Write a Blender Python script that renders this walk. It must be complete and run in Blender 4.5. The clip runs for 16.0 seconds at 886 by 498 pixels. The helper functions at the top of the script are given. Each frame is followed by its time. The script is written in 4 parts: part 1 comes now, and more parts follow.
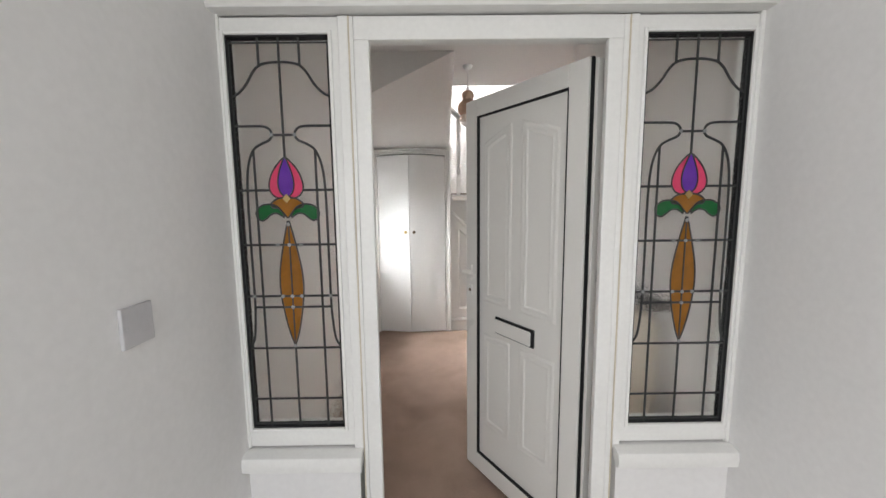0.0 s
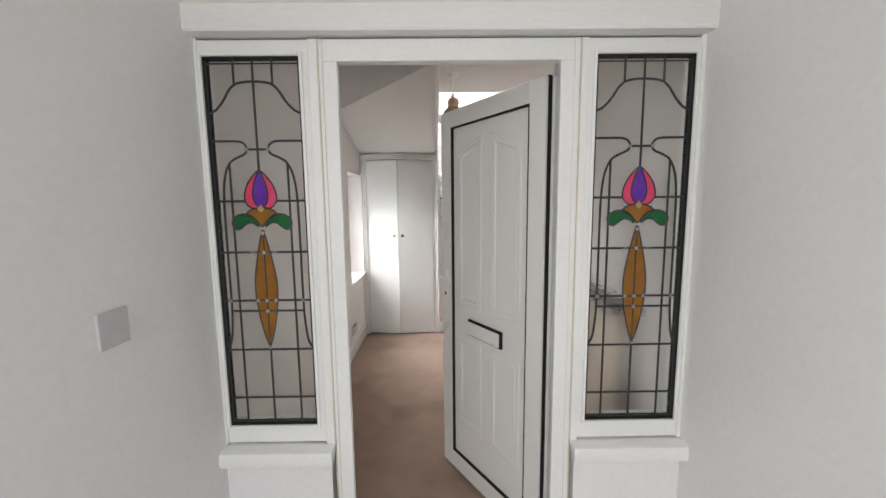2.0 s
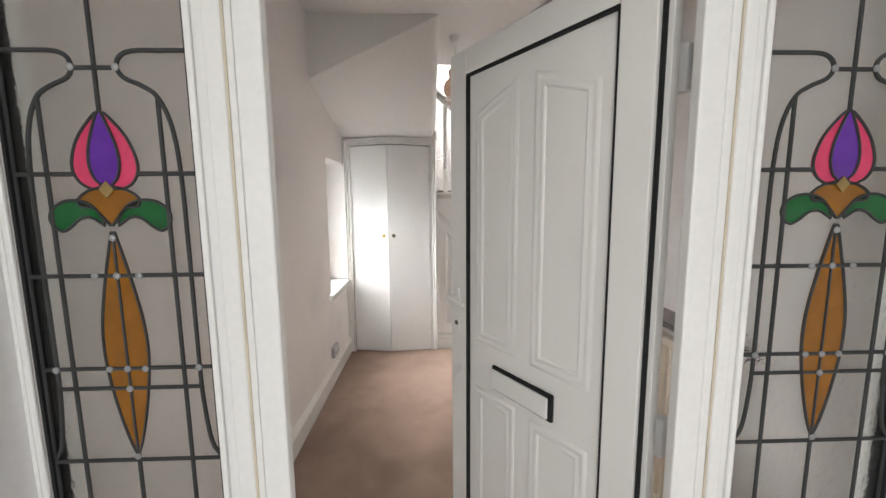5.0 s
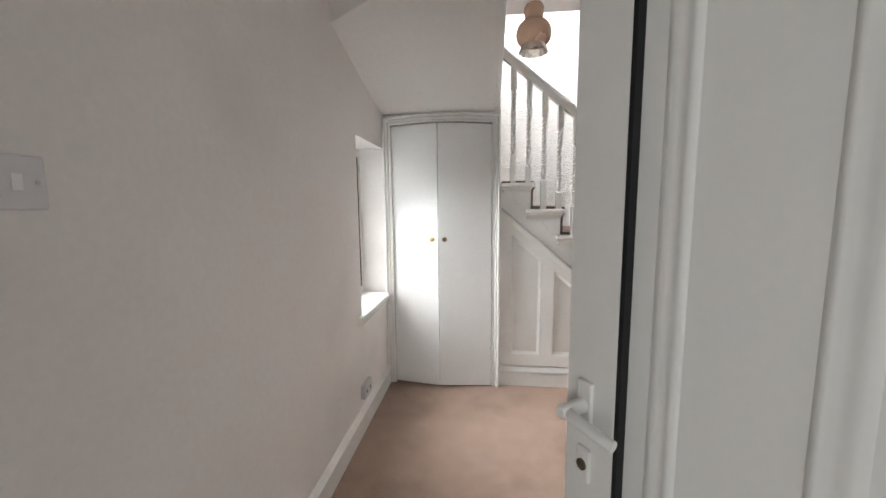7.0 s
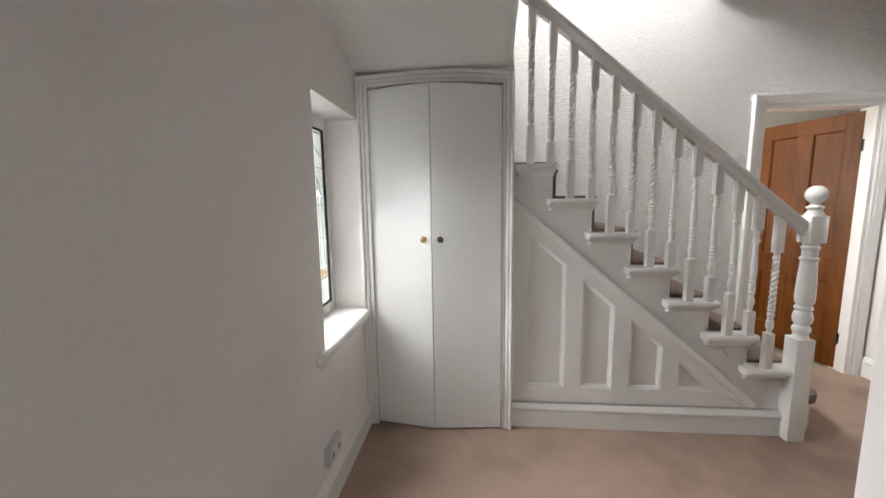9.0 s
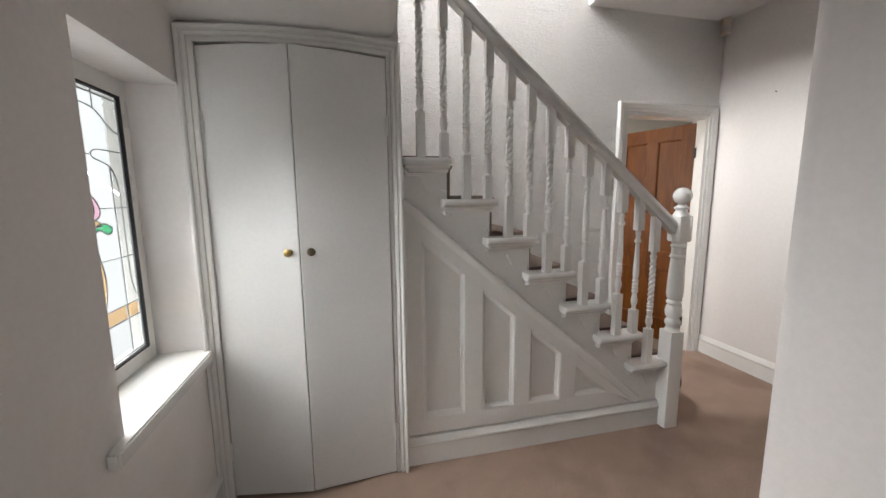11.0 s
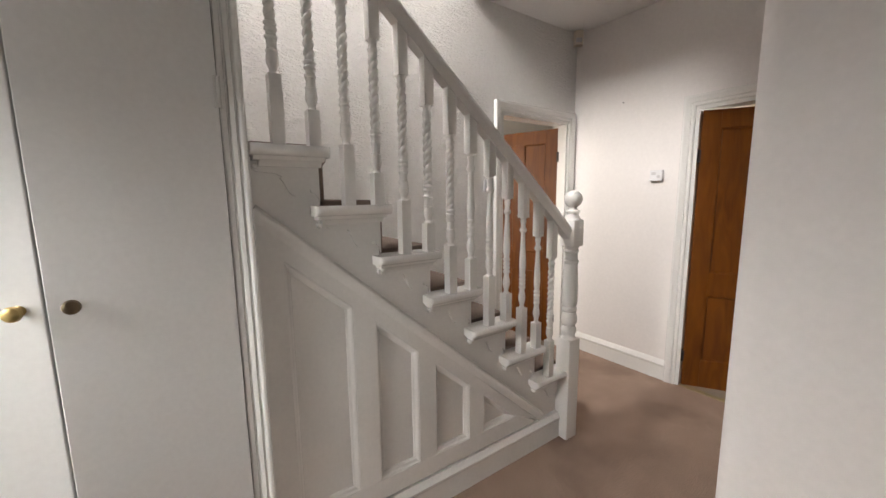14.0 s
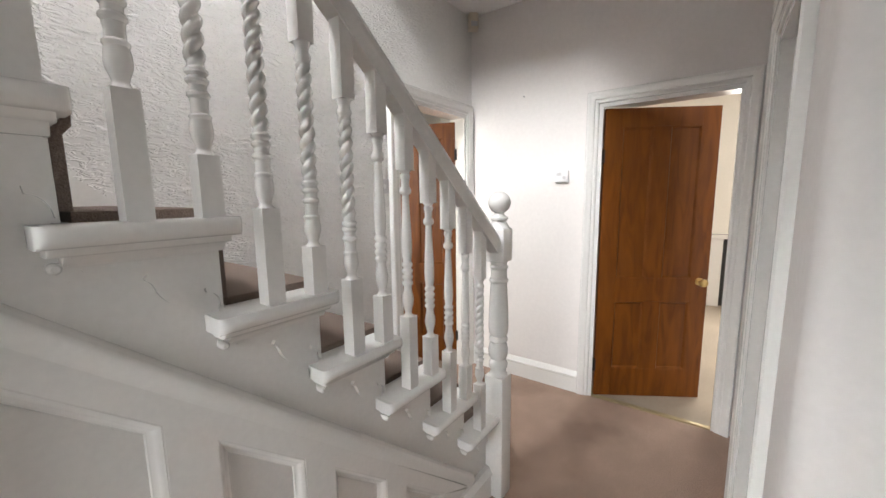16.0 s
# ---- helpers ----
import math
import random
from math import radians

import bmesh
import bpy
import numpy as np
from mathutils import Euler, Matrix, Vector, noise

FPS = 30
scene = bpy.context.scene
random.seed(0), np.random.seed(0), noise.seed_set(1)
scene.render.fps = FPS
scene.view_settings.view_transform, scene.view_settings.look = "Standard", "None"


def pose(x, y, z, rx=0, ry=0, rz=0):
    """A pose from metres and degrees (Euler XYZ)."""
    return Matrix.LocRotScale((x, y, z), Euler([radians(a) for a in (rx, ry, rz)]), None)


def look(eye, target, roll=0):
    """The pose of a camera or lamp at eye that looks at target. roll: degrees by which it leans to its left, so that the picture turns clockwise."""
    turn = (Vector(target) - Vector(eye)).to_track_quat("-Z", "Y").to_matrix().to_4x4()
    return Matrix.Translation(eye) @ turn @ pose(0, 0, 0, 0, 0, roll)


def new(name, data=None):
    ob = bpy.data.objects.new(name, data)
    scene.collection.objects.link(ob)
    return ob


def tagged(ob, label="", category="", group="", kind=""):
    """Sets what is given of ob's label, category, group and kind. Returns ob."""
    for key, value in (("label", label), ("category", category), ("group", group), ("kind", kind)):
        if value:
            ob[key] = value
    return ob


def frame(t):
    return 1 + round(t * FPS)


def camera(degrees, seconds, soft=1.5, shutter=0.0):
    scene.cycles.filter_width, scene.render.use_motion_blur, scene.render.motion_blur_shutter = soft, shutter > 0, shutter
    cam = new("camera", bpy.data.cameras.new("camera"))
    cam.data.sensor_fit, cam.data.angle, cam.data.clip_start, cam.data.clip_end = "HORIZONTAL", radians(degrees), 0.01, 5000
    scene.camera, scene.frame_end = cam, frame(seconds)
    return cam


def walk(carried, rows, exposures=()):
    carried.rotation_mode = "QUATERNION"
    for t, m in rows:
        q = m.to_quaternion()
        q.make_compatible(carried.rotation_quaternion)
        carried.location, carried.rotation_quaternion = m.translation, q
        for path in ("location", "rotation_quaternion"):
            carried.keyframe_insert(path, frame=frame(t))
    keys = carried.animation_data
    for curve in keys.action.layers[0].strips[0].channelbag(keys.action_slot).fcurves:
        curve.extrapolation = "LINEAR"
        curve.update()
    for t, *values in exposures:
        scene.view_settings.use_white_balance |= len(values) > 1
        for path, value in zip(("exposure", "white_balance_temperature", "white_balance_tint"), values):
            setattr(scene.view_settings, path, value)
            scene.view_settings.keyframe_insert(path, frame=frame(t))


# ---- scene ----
cam = camera(99.0, 16.0)
PATH = [
    (0, (-0.102, 1.683, 1.49), (-0.09, 3.668, 1.245), -0.6),
    (0.5, (-0.109, 1.658, 1.493), (-0.09, 3.642, 1.249), -0.6),
    (1, (-0.09, 1.62, 1.512), (-0.064, 3.605, 1.269), -0.6),
    (1.5, (-0.024, 1.596, 1.519), (-0.009, 3.581, 1.275), -0.6),
    (2, (0.021, 1.601, 1.521), (0.039, 3.587, 1.282), -0.6),
    (2.5, (-0.009, 1.685, 1.518), (0.014, 3.67, 1.274), -0.5),
    (3, (-0.064, 1.758, 1.511), (-0.031, 3.742, 1.267), -0.5),
    (3.2, (-0.073, 1.782, 1.505), (-0.038, 3.767, 1.263), -0.5),
    (5.5, (-0.035, 2.479, 1.475), (0.033, 4.462, 1.226), -0.5),
    (6, (-0.035, 2.69, 1.464), (0.036, 4.673, 1.217), -0.5),
    (6.5, (-0.046, 2.893, 1.451), (-0.103, 4.877, 1.205), -0.8),
    (7, (-0.099, 3.101, 1.435), (-0.319, 5.075, 1.191), -0.6),
    (7.5, (-0.141, 3.293, 1.401), (-0.373, 5.269, 1.174), -0.6),
    (8, (-0.14, 3.515, 1.389), (-0.378, 5.487, 1.154), -0.6),
    (10.3, (-0.283, 4.032, 1.397), (-0.079, 5.999, 1.103), -0.7),
    (10.5, (-0.251, 4.088, 1.386), (0.044, 6.046, 1.102), -0.6),
    (11, (-0.215, 4.181, 1.402), (0.24, 6.108, 1.118), -0.5),
    (11.5, (-0.256, 4.271, 1.406), (0.387, 6.145, 1.131), -0.6),
    (12, (-0.318, 4.349, 1.415), (0.541, 6.133, 1.135), -0.5),
    (12.5, (-0.329, 4.405, 1.406), (0.678, 6.109, 1.121), -0.4),
    (13, (-0.263, 4.447, 1.405), (0.77, 6.136, 1.125), -0.7),
    (13.5, (-0.189, 4.53, 1.401), (0.852, 6.215, 1.123), -0.8),
    (14, (-0.177, 4.674, 1.413), (0.96, 6.295, 1.13), -0.6),
    (14.5, (-0.191, 4.828, 1.418), (1.18, 6.256, 1.138), -0.5),
    (15, (-0.11, 4.948, 1.412), (1.369, 6.265, 1.131), -0.6),
    (15.5, (0.032, 5.068, 1.415), (1.562, 6.326, 1.136), -0.5),
    (16, (0.116, 5.184, 1.415), (1.713, 6.355, 1.137), -0.7),
]
walk(cam, [(t, look(eye, target, roll)) for t, eye, target, roll in PATH],
     [(0.0, 0.0, 6500, 11), (2.0, -0.02, 6500, 11), (3.2, 0.1, 6550, 12), (5.5, 0.16, 6600, 11), (6.0, 0.08, 6600, 11), (7.0, -0.06, 6450, 10), (8.2, -0.34, 6500, 10), (10.3, -0.78, 6500, 10),
      (12.5, -1.0, 7000, 14), (13.7, -0.92, 7150, 15), (14.5, -0.66, 6550, 9), (16.0, -0.52, 6500, 10)])
# ---- world and lights ----
world = bpy.data.worlds.new("overcast_sky")
scene.world = world
world.use_nodes = True
wn = world.node_tree.nodes
wl = world.node_tree.links
sky = wn.new("ShaderNodeTexSky")
sky.sky_type = "NISHITA"
sky.sun_disc = False
sky.sun_elevation, sky.sun_rotation = radians(48), radians(200)
sky.air_density, sky.dust_density = 1.0, 3.0
wn["Background"].inputs["Strength"].default_value = 0.12
wl.new(sky.outputs["Color"], wn["Background"].inputs["Color"])


def lamp_sun():
    d = bpy.data.lights.new("sun", "SUN")
    d.energy, d.angle, d.color = 0.8, radians(14), (1.0, 0.96, 0.9)
    ob = new("sun", d)
    ob.rotation_euler = (radians(42), 0, radians(20))


def window_light(name, eye, target, wide, high, watts, colour, spread=180):
    """Sky light standing in an opening, or free inside a closed room."""
    d = bpy.data.lights.new(name, "AREA")
    d.shape, d.size, d.size_y, d.energy, d.color, d.spread = "RECTANGLE", wide, high, watts, colour, radians(spread)
    ob = new(name, d)
    ob.matrix_world = look(eye, target)
    return ob


lamp_sun()
window_light("porch_daylight", (-0.6, 0.1, 1.45), (0.95, 1.75, 0.75), 0.6, 1.9, 37, (0.975, 0.99, 1.0))
window_light("hall_window_daylight", (-1.17, 5.62, 1.38), (0.42, 5.07, 0.17), 0.52, 1.0, 28, (0.95, 0.98, 1.0), 94)
window_light("stairwell_daylight", (-1.0, 6.4, 4.2), (2.75, 6.1, 1.9), 0.66, 1.3, 122, (0.98, 0.99, 1.0), 100)
# Both far rooms are closed boxes; these lamps are added for assumed, unbuilt windows.
window_light("back_room_assumed_daylight", (0.55, 7.32, 1.6), (2.2, 7.2, 1.2), 0.6, 1.2, 36, (1.0, 0.97, 0.92))
window_light("side_room_assumed_daylight", (5.3, 4.4, 1.6), (3.2, 5.2, 1.2), 1.6, 1.3, 120, (1.0, 0.98, 0.95))

# ---- materials ----


def material(name, colour, rough=0.5, mottle=0.06, mottle_scale=1.5, grain=0.03, grain_scale=60.0, bump=0.1, bump_scale=90.0, metal=0.0, stretch=(1, 1, 1), stain=None, coat=0.0):
    """Two scales of colour change, fine relief and uneven gloss; stain: (colour, scale, low, high)."""
    m = bpy.data.materials.new(name)
    m.use_nodes = True
    n, l = m.node_tree.nodes, m.node_tree.links
    b = n["Principled BSDF"]
    b.inputs["Metallic"].default_value = metal
    b.inputs["Coat Weight"].default_value = coat
    tc, mp = n.new("ShaderNodeTexCoord"), n.new("ShaderNodeMapping")
    mp.inputs["Scale"].default_value = stretch
    l.new(tc.outputs["Object"], mp.inputs["Vector"])

    def cloud(scale, detail=4.0):
        t = n.new("ShaderNodeTexNoise")
        t.inputs["Scale"].default_value, t.inputs["Detail"].default_value = scale, detail
        l.new(mp.outputs["Vector"], t.inputs["Vector"])
        return t.outputs["Fac"]

    def mapped(sock, lo, hi, a=0.3, z=0.7):
        r = n.new("ShaderNodeMapRange")
        for k, v in (("From Min", a), ("From Max", z), ("To Min", lo), ("To Max", hi)):
            r.inputs[k].default_value = v
        l.new(sock, r.inputs["Value"])
        return r.outputs["Result"]

    def times(a, b2):
        t = n.new("ShaderNodeMath")
        t.operation = "MULTIPLY"
        l.new(a, t.inputs[0])
        l.new(b2, t.inputs[1])
        return t.outputs[0]

    big, small = cloud(mottle_scale), cloud(grain_scale, 3.0)
    value = times(mapped(big, 1 - mottle, 1 + mottle), mapped(small, 1 - grain, 1 + grain))
    mix = n.new("ShaderNodeVectorMath")
    mix.operation = "SCALE"
    mix.inputs[0].default_value = colour
    l.new(value, mix.inputs["Scale"])
    out = mix.outputs["Vector"]
    if stain:
        c2, sc, lo, hi = stain
        k = n.new("ShaderNodeMix")
        k.data_type = "RGBA"
        k.inputs["B"].default_value = (*c2, 1)
        l.new(mapped(cloud(sc, 6.0), 0, 1, lo, hi), k.inputs["Factor"])
        l.new(out, k.inputs["A"])
        out = k.outputs["Result"]
    l.new(out, b.inputs["Base Color"])
    l.new(mapped(big, max(rough - 0.07, 0.03), min(rough + 0.07, 1)), b.inputs["Roughness"])
    if bump:
        bp = n.new("ShaderNodeBump")
        bp.inputs["Strength"].default_value, bp.inputs["Distance"].default_value = bump, 0.004
        l.new(cloud(bump_scale, 3.0), bp.inputs["Height"])
        l.new(bp.outputs["Normal"], b.inputs["Normal"])
    return m


def embossed_paper():
    """White vinyl paper with a wavy, sideways-drawn blown relief."""
    m = material("embossed_white_wallpaper", (0.80, 0.79, 0.77), 0.55, 0.03, 1.2, 0.02, 40, 0)
    n, l = m.node_tree.nodes, m.node_tree.links
    tc, mp = n.new("ShaderNodeTexCoord"), n.new("ShaderNodeMapping")
    mp.inputs["Scale"].default_value = (18, 18, 44)
    no = n.new("ShaderNodeTexNoise")
    no.inputs["Scale"].default_value, no.inputs["Detail"].default_value, no.inputs["Distortion"].default_value = 1.6, 2.5, 1.1
    rp = n.new("ShaderNodeMapRange")
    rp.inputs["From Min"].default_value, rp.inputs["From Max"].default_value = 0.45, 0.58
    bp = n.new("ShaderNodeBump")
    bp.inputs["Strength"].default_value, bp.inputs["Distance"].default_value = 0.7, 0.006
    l.new(tc.outputs["Object"], mp.inputs["Vector"])
    l.new(mp.outputs["Vector"], no.inputs["Vector"])
    l.new(no.outputs["Fac"], rp.inputs["Value"])
    l.new(rp.outputs["Result"], bp.inputs["Height"])
    l.new(bp.outputs["Normal"], n["Principled BSDF"].inputs["Normal"])
    return m


def pine(name, dark, light):
    """Stained pine: drawn-out growth rings, knots of darker varnish."""
    m = material(name, light, 0.46, 0.1, 2.0, 0.05, 50, 0.08, 120)
    n, l = m.node_tree.nodes, m.node_tree.links
    b = n["Principled BSDF"]
    b.inputs["Specular IOR Level"].default_value = 0.3
    tc, mp = n.new("ShaderNodeTexCoord"), n.new("ShaderNodeMapping")
    mp.inputs["Scale"].default_value = (5, 5, 0.75)
    wv = n.new("ShaderNodeTexNoise")
    wv.inputs["Scale"].default_value, wv.inputs["Detail"].default_value, wv.inputs["Distortion"].default_value = 3.0, 6.0, 1.4
    no = n.new("ShaderNodeTexNoise")
    no.inputs["Scale"].default_value, no.inputs["Detail"].default_value = 0.9, 5
    mul = n.new("ShaderNodeMath")
    mul.operation = "MULTIPLY"
    k = n.new("ShaderNodeMix")
    k.data_type = "RGBA"
    k.inputs["A"].default_value, k.inputs["B"].default_value = (*light, 1), (*dark, 1)
    l.new(tc.outputs["Object"], mp.inputs["Vector"])
    for t in (wv, no):
        l.new(mp.outputs["Vector"], t.inputs["Vector"])
    rg = n.new("ShaderNodeMapRange")
    rg.inputs["From Min"].default_value, rg.inputs["From Max"].default_value, rg.inputs["To Max"].default_value = 0.35, 0.65, 1.6
    l.new(wv.outputs["Fac"], rg.inputs["Value"])
    l.new(rg.outputs["Result"], mul.inputs[0])
    l.new(no.outputs["Fac"], mul.inputs[1])
    l.new(mul.outputs[0], k.inputs["Factor"])
    l.new(k.outputs["Result"], b.inputs["Base Color"])
    return m


def glass(name, colour=(1, 1, 1), rough=0.02, bump=0.0, scale=40):
    m = bpy.data.materials.new(name)
    m.use_nodes = True
    n, l = m.node_tree.nodes, m.node_tree.links
    b = n["Principled BSDF"]
    b.inputs["Base Color"].default_value = (*colour, 1)
    b.inputs["Transmission Weight"].default_value = 1.0
    b.inputs["Roughness"].default_value = rough
    b.inputs["IOR"].default_value = 1.3
    if bump:
        tc, no, bp = n.new("ShaderNodeTexCoord"), n.new("ShaderNodeTexNoise"), n.new("ShaderNodeBump")
        no.inputs["Scale"].default_value, no.inputs["Detail"].default_value = scale, 2.0
        bp.inputs["Strength"].default_value, bp.inputs["Distance"].default_value = bump, 0.003
        l.new(tc.outputs["Object"], no.inputs["Vector"])
        l.new(no.outputs["Fac"], bp.inputs["Height"])
        l.new(bp.outputs["Normal"], b.inputs["Normal"])
    return m


def glowing(name, colour, strength):
    m = bpy.data.materials.new(name)
    m.use_nodes = True
    b = m.node_tree.nodes["Principled BSDF"]
    b.inputs["Base Color"].default_value = (*colour, 1)
    b.inputs["Emission Color"].default_value = (*colour, 1)
    b.inputs["Emission Strength"].default_value = strength
    return m


WALL = material("matt_white_emulsion", (0.79, 0.755, 0.735), 0.75, 0.03, 0.9, 0.02, 45, 0.12, 60, stain=((0.66, 0.635, 0.615), 1.3, 0.55, 0.85))
PORCH = material("porch_white_emulsion", (0.82, 0.81, 0.80), 0.75, 0.025, 0.8, 0.02, 45, 0.1, 60)
CEIL = material("ceiling_white_emulsion", (0.80, 0.785, 0.77), 0.8, 0.03, 0.7, 0.015, 40, 0.08, 50)
PAPER = embossed_paper()
GLOSS = material("white_gloss_woodwork", (0.80, 0.79, 0.765), 0.2, 0.03, 2.5, 0.02, 70, 0.05, 55, coat=0.15)
CUP = material("white_satin_cupboard_paint", (0.80, 0.80, 0.79), 0.62, 0.03, 1.6, 0.02, 70, 0.06, 45)
UPVC = material("white_pvc", (0.82, 0.808, 0.772), 0.33, 0.02, 2.0, 0.01, 80, 0.02, 60)
FRAMEW = material("white_painted_frame", (0.82, 0.815, 0.79), 0.4, 0.03, 2.2, 0.02, 70, 0.08, 50)
BEAMW = material("white_painted_beam", (0.82, 0.81, 0.79), 0.5, 0.04, 3.0, 0.03, 60, 0.35, 26, stretch=(0.35, 2, 2))
SEAM = material("yellowed_sealant", (0.62, 0.55, 0.43), 0.6, 0.12, 9)
GASKET = material("black_rubber_gasket", (0.008, 0.008, 0.009), 0.8)
CARPET = material("brown_pink_carpet", (0.36, 0.254, 0.197), 0.95, 0.09, 7.0, 0.42, 210, 0.5, 420, stain=((0.225, 0.154, 0.119), 2.2, 0.5, 0.76))
STAIRC = material("dark_taupe_stair_carpet", (0.17, 0.125, 0.10), 0.95, 0.1, 6, 0.25, 380, 0.9, 330)
PLASTIC = material("white_switch_plastic", (0.78, 0.78, 0.79), 0.3, 0.02, 4, 0.01, 60, 0)
GREYP = material("pale_grey_plastic", (0.56, 0.55, 0.56), 0.4, 0.03, 4, 0.02, 60, 0)
BRASS = material("aged_brass", (0.48, 0.35, 0.15), 0.33, 0.1, 12, 0.05, 90, 0.05, 60, metal=1)
BRONZE = material("dark_bronze", (0.20, 0.16, 0.11), 0.35, 0.12, 14, 0.05, 90, 0.05, 60, metal=1)
KEEP = material("tarnished_lock_keep", (0.13, 0.10, 0.05), 0.45, 0.15, 30, 0.08, 90, 0.1, 70, metal=0.8)
IRON = material("black_iron", (0.02, 0.02, 0.022), 0.45)
LEAD = material("dull_lead_came", (0.04, 0.042, 0.042), 0.55, 0.15, 25, 0.08, 120, 0.15, 150, metal=0.2)
SOLDER = material("bright_solder", (0.35, 0.36, 0.36), 0.4, 0.1, 60, 0.05, 150, 0.1, 150, metal=0.6)
OBSCURE = glass("obscure_glass", (0.97, 0.98, 0.97), 0.2, 0.6, 70)
CLEAR = glass("rippled_window_glass", (0.98, 1.0, 0.99), 0.06, 0.3, 45)
TINTS = [glass(n_, c_, 0.1) for n_, c_ in (("pink_tinted_glass", (0.95, 0.55, 0.68)), ("violet_tinted_glass", (0.62, 0.50, 0.88)), ("amber_tinted_glass", (0.88, 0.60, 0.34)), ("green_tinted_glass", (0.14, 0.66, 0.32)))]
# Lead for the hall window only: glare of the bright panes painted in as pale grey.
PALELEAD = material("lead_came_with_painted_glare", (0.42, 0.44, 0.45), 0.5, 0.12, 25, 0.06, 120, 0.1, 150)
PINK = material("pink_stained_film", (0.62, 0.05, 0.13), 0.2, 0.1, 20, 0.03, 90, 0.05, 60)
PURPLE = material("violet_stained_film", (0.11, 0.022, 0.30), 0.2, 0.1, 20, 0.03, 90, 0.05, 60)
AMBER = material("amber_stained_film", (0.25, 0.10, 0.008), 0.2, 0.12, 20, 0.03, 90, 0.05, 60)
GREEN = material("green_stained_film", (0.004, 0.10, 0.022), 0.2, 0.1, 20, 0.03, 90, 0.05, 60)
PINE = pine("orange_stained_pine", (0.10, 0.027, 0.002), (0.178, 0.053, 0.004))
SHELFW = material("dark_mahogany_shelf", (0.055, 0.028, 0.02), 0.25, 0.15, 5, 0.08, 70, 0.04, 60, stretch=(1, 0.2, 1), coat=0.4)
RADCREAM = material("cream_radiator_enamel", (0.70, 0.62, 0.52), 0.35, 0.03, 3, 0.02, 60, 0.03, 50)
SHADE = material("peach_glass_shade", (0.74, 0.50, 0.36), 0.25, 0.08, 8, 0.03, 60, 0.05, 40, coat=0.3)
CREAM = material("cream_room_emulsion", (0.80, 0.76, 0.69), 0.75, 0.03, 1, 0.02, 45, 0.1, 60)
OATC = material("oatmeal_room_carpet", (0.34, 0.28, 0.215), 0.95, 0.1, 2, 0.2, 300, 0.8, 300)
STONE = material("porch_concrete", (0.33, 0.32, 0.30), 0.85, 0.15, 2, 0.1, 60, 0.4, 40)
GRASS = material("garden_ground", (0.10, 0.12, 0.06), 0.95, 0.3, 0.6, 0.3, 30, 0.5, 10)
FILMS = [PINK, PURPLE, AMBER, GREEN]
SKYCARD = glowing("bright_overcast_distance", (0.95, 0.98, 1.0), 1.5)
LIPS = material("white_frilled_glass", (0.80, 0.72, 0.64), 0.25, 0.05, 10, 0.02, 60, 0)

for m_, w_ in ((SHADE, 0.35), (LIPS, 0.3)):
    m_.node_tree.nodes["Principled BSDF"].inputs["Transmission Weight"].default_value = w_
SWITCHG = material("off_white_switch_plastic", (0.66, 0.65, 0.665), 0.35, 0.03, 4, 0.02, 60, 0)
DULLB = material("worn_brass_strip", (0.42, 0.34, 0.2), 0.5, 0.15, 12, 0.08, 90, 0.1, 60, metal=0.8)

# ---- building helpers ----
PLACE = {}


def thing(name, m=None, label="", category="", group="", kind=""):
    """An Empty at the base of a thing."""
    ob = new(name)
    ob.empty_display_size = 0.1
    ob.matrix_basis = PLACE[ob] = m if m is not None else Matrix()
    return tagged(ob, label, category, group, kind)


def part(name, bm, mat, parent=None, label="", smooth=0.0, local=False, normals=True):
    """One mesh object; bm is in world places unless local. smooth: degrees up to which edges are rounded over."""
    if parent is not None and not local:
        bm.transform(PLACE[parent].inverted())
    if normals:
        bmesh.ops.recalc_face_normals(bm, faces=bm.faces)
    if smooth:
        lim = radians(smooth)
        for f in bm.faces:
            f.smooth = True
        for e in bm.edges:
            e.smooth = len(e.link_faces) == 2 and e.calc_face_angle(3.0) < lim
    me = bpy.data.meshes.new(name)
    bm.to_mesh(me)
    bm.free()
    me.materials.append(mat)
    ob = new(name, me)
    if parent is not None:
        ob.parent = parent
        PLACE[ob] = PLACE[parent]
    else:
        PLACE[ob] = Matrix()
    if label:
        ob["label"] = label
    return ob


def alike(name, ob, parent, m, label=""):
    """A further part on the same mesh."""
    o = new(name, ob.data)
    o.parent, o.matrix_basis = parent, m
    if label:
        o["label"] = label
    return o


def structure(name, bm, mat, label, category, smooth=0.0):
    return tagged(part(name, bm, mat, None, "", smooth), label, category, "", "structure")


def box(bm, x0, x1, y0, y1, z0, z1, bevel=0.0, seg=2):
    r = bmesh.ops.create_cube(bm, size=1, matrix=Matrix.LocRotScale(((x0 + x1) / 2, (y0 + y1) / 2, (z0 + z1) / 2), None, (abs(x1 - x0), abs(y1 - y0), abs(z1 - z0))))
    if bevel:
        es = list({e for v in r["verts"] for e in v.link_edges})
        bmesh.ops.bevel(bm, geom=es, offset=bevel, segments=seg, affect="EDGES", profile=0.5)
    return bm


def boxed(*a, bevel=0.0, seg=2):
    return box(bmesh.new(), *a, bevel=bevel, seg=seg)


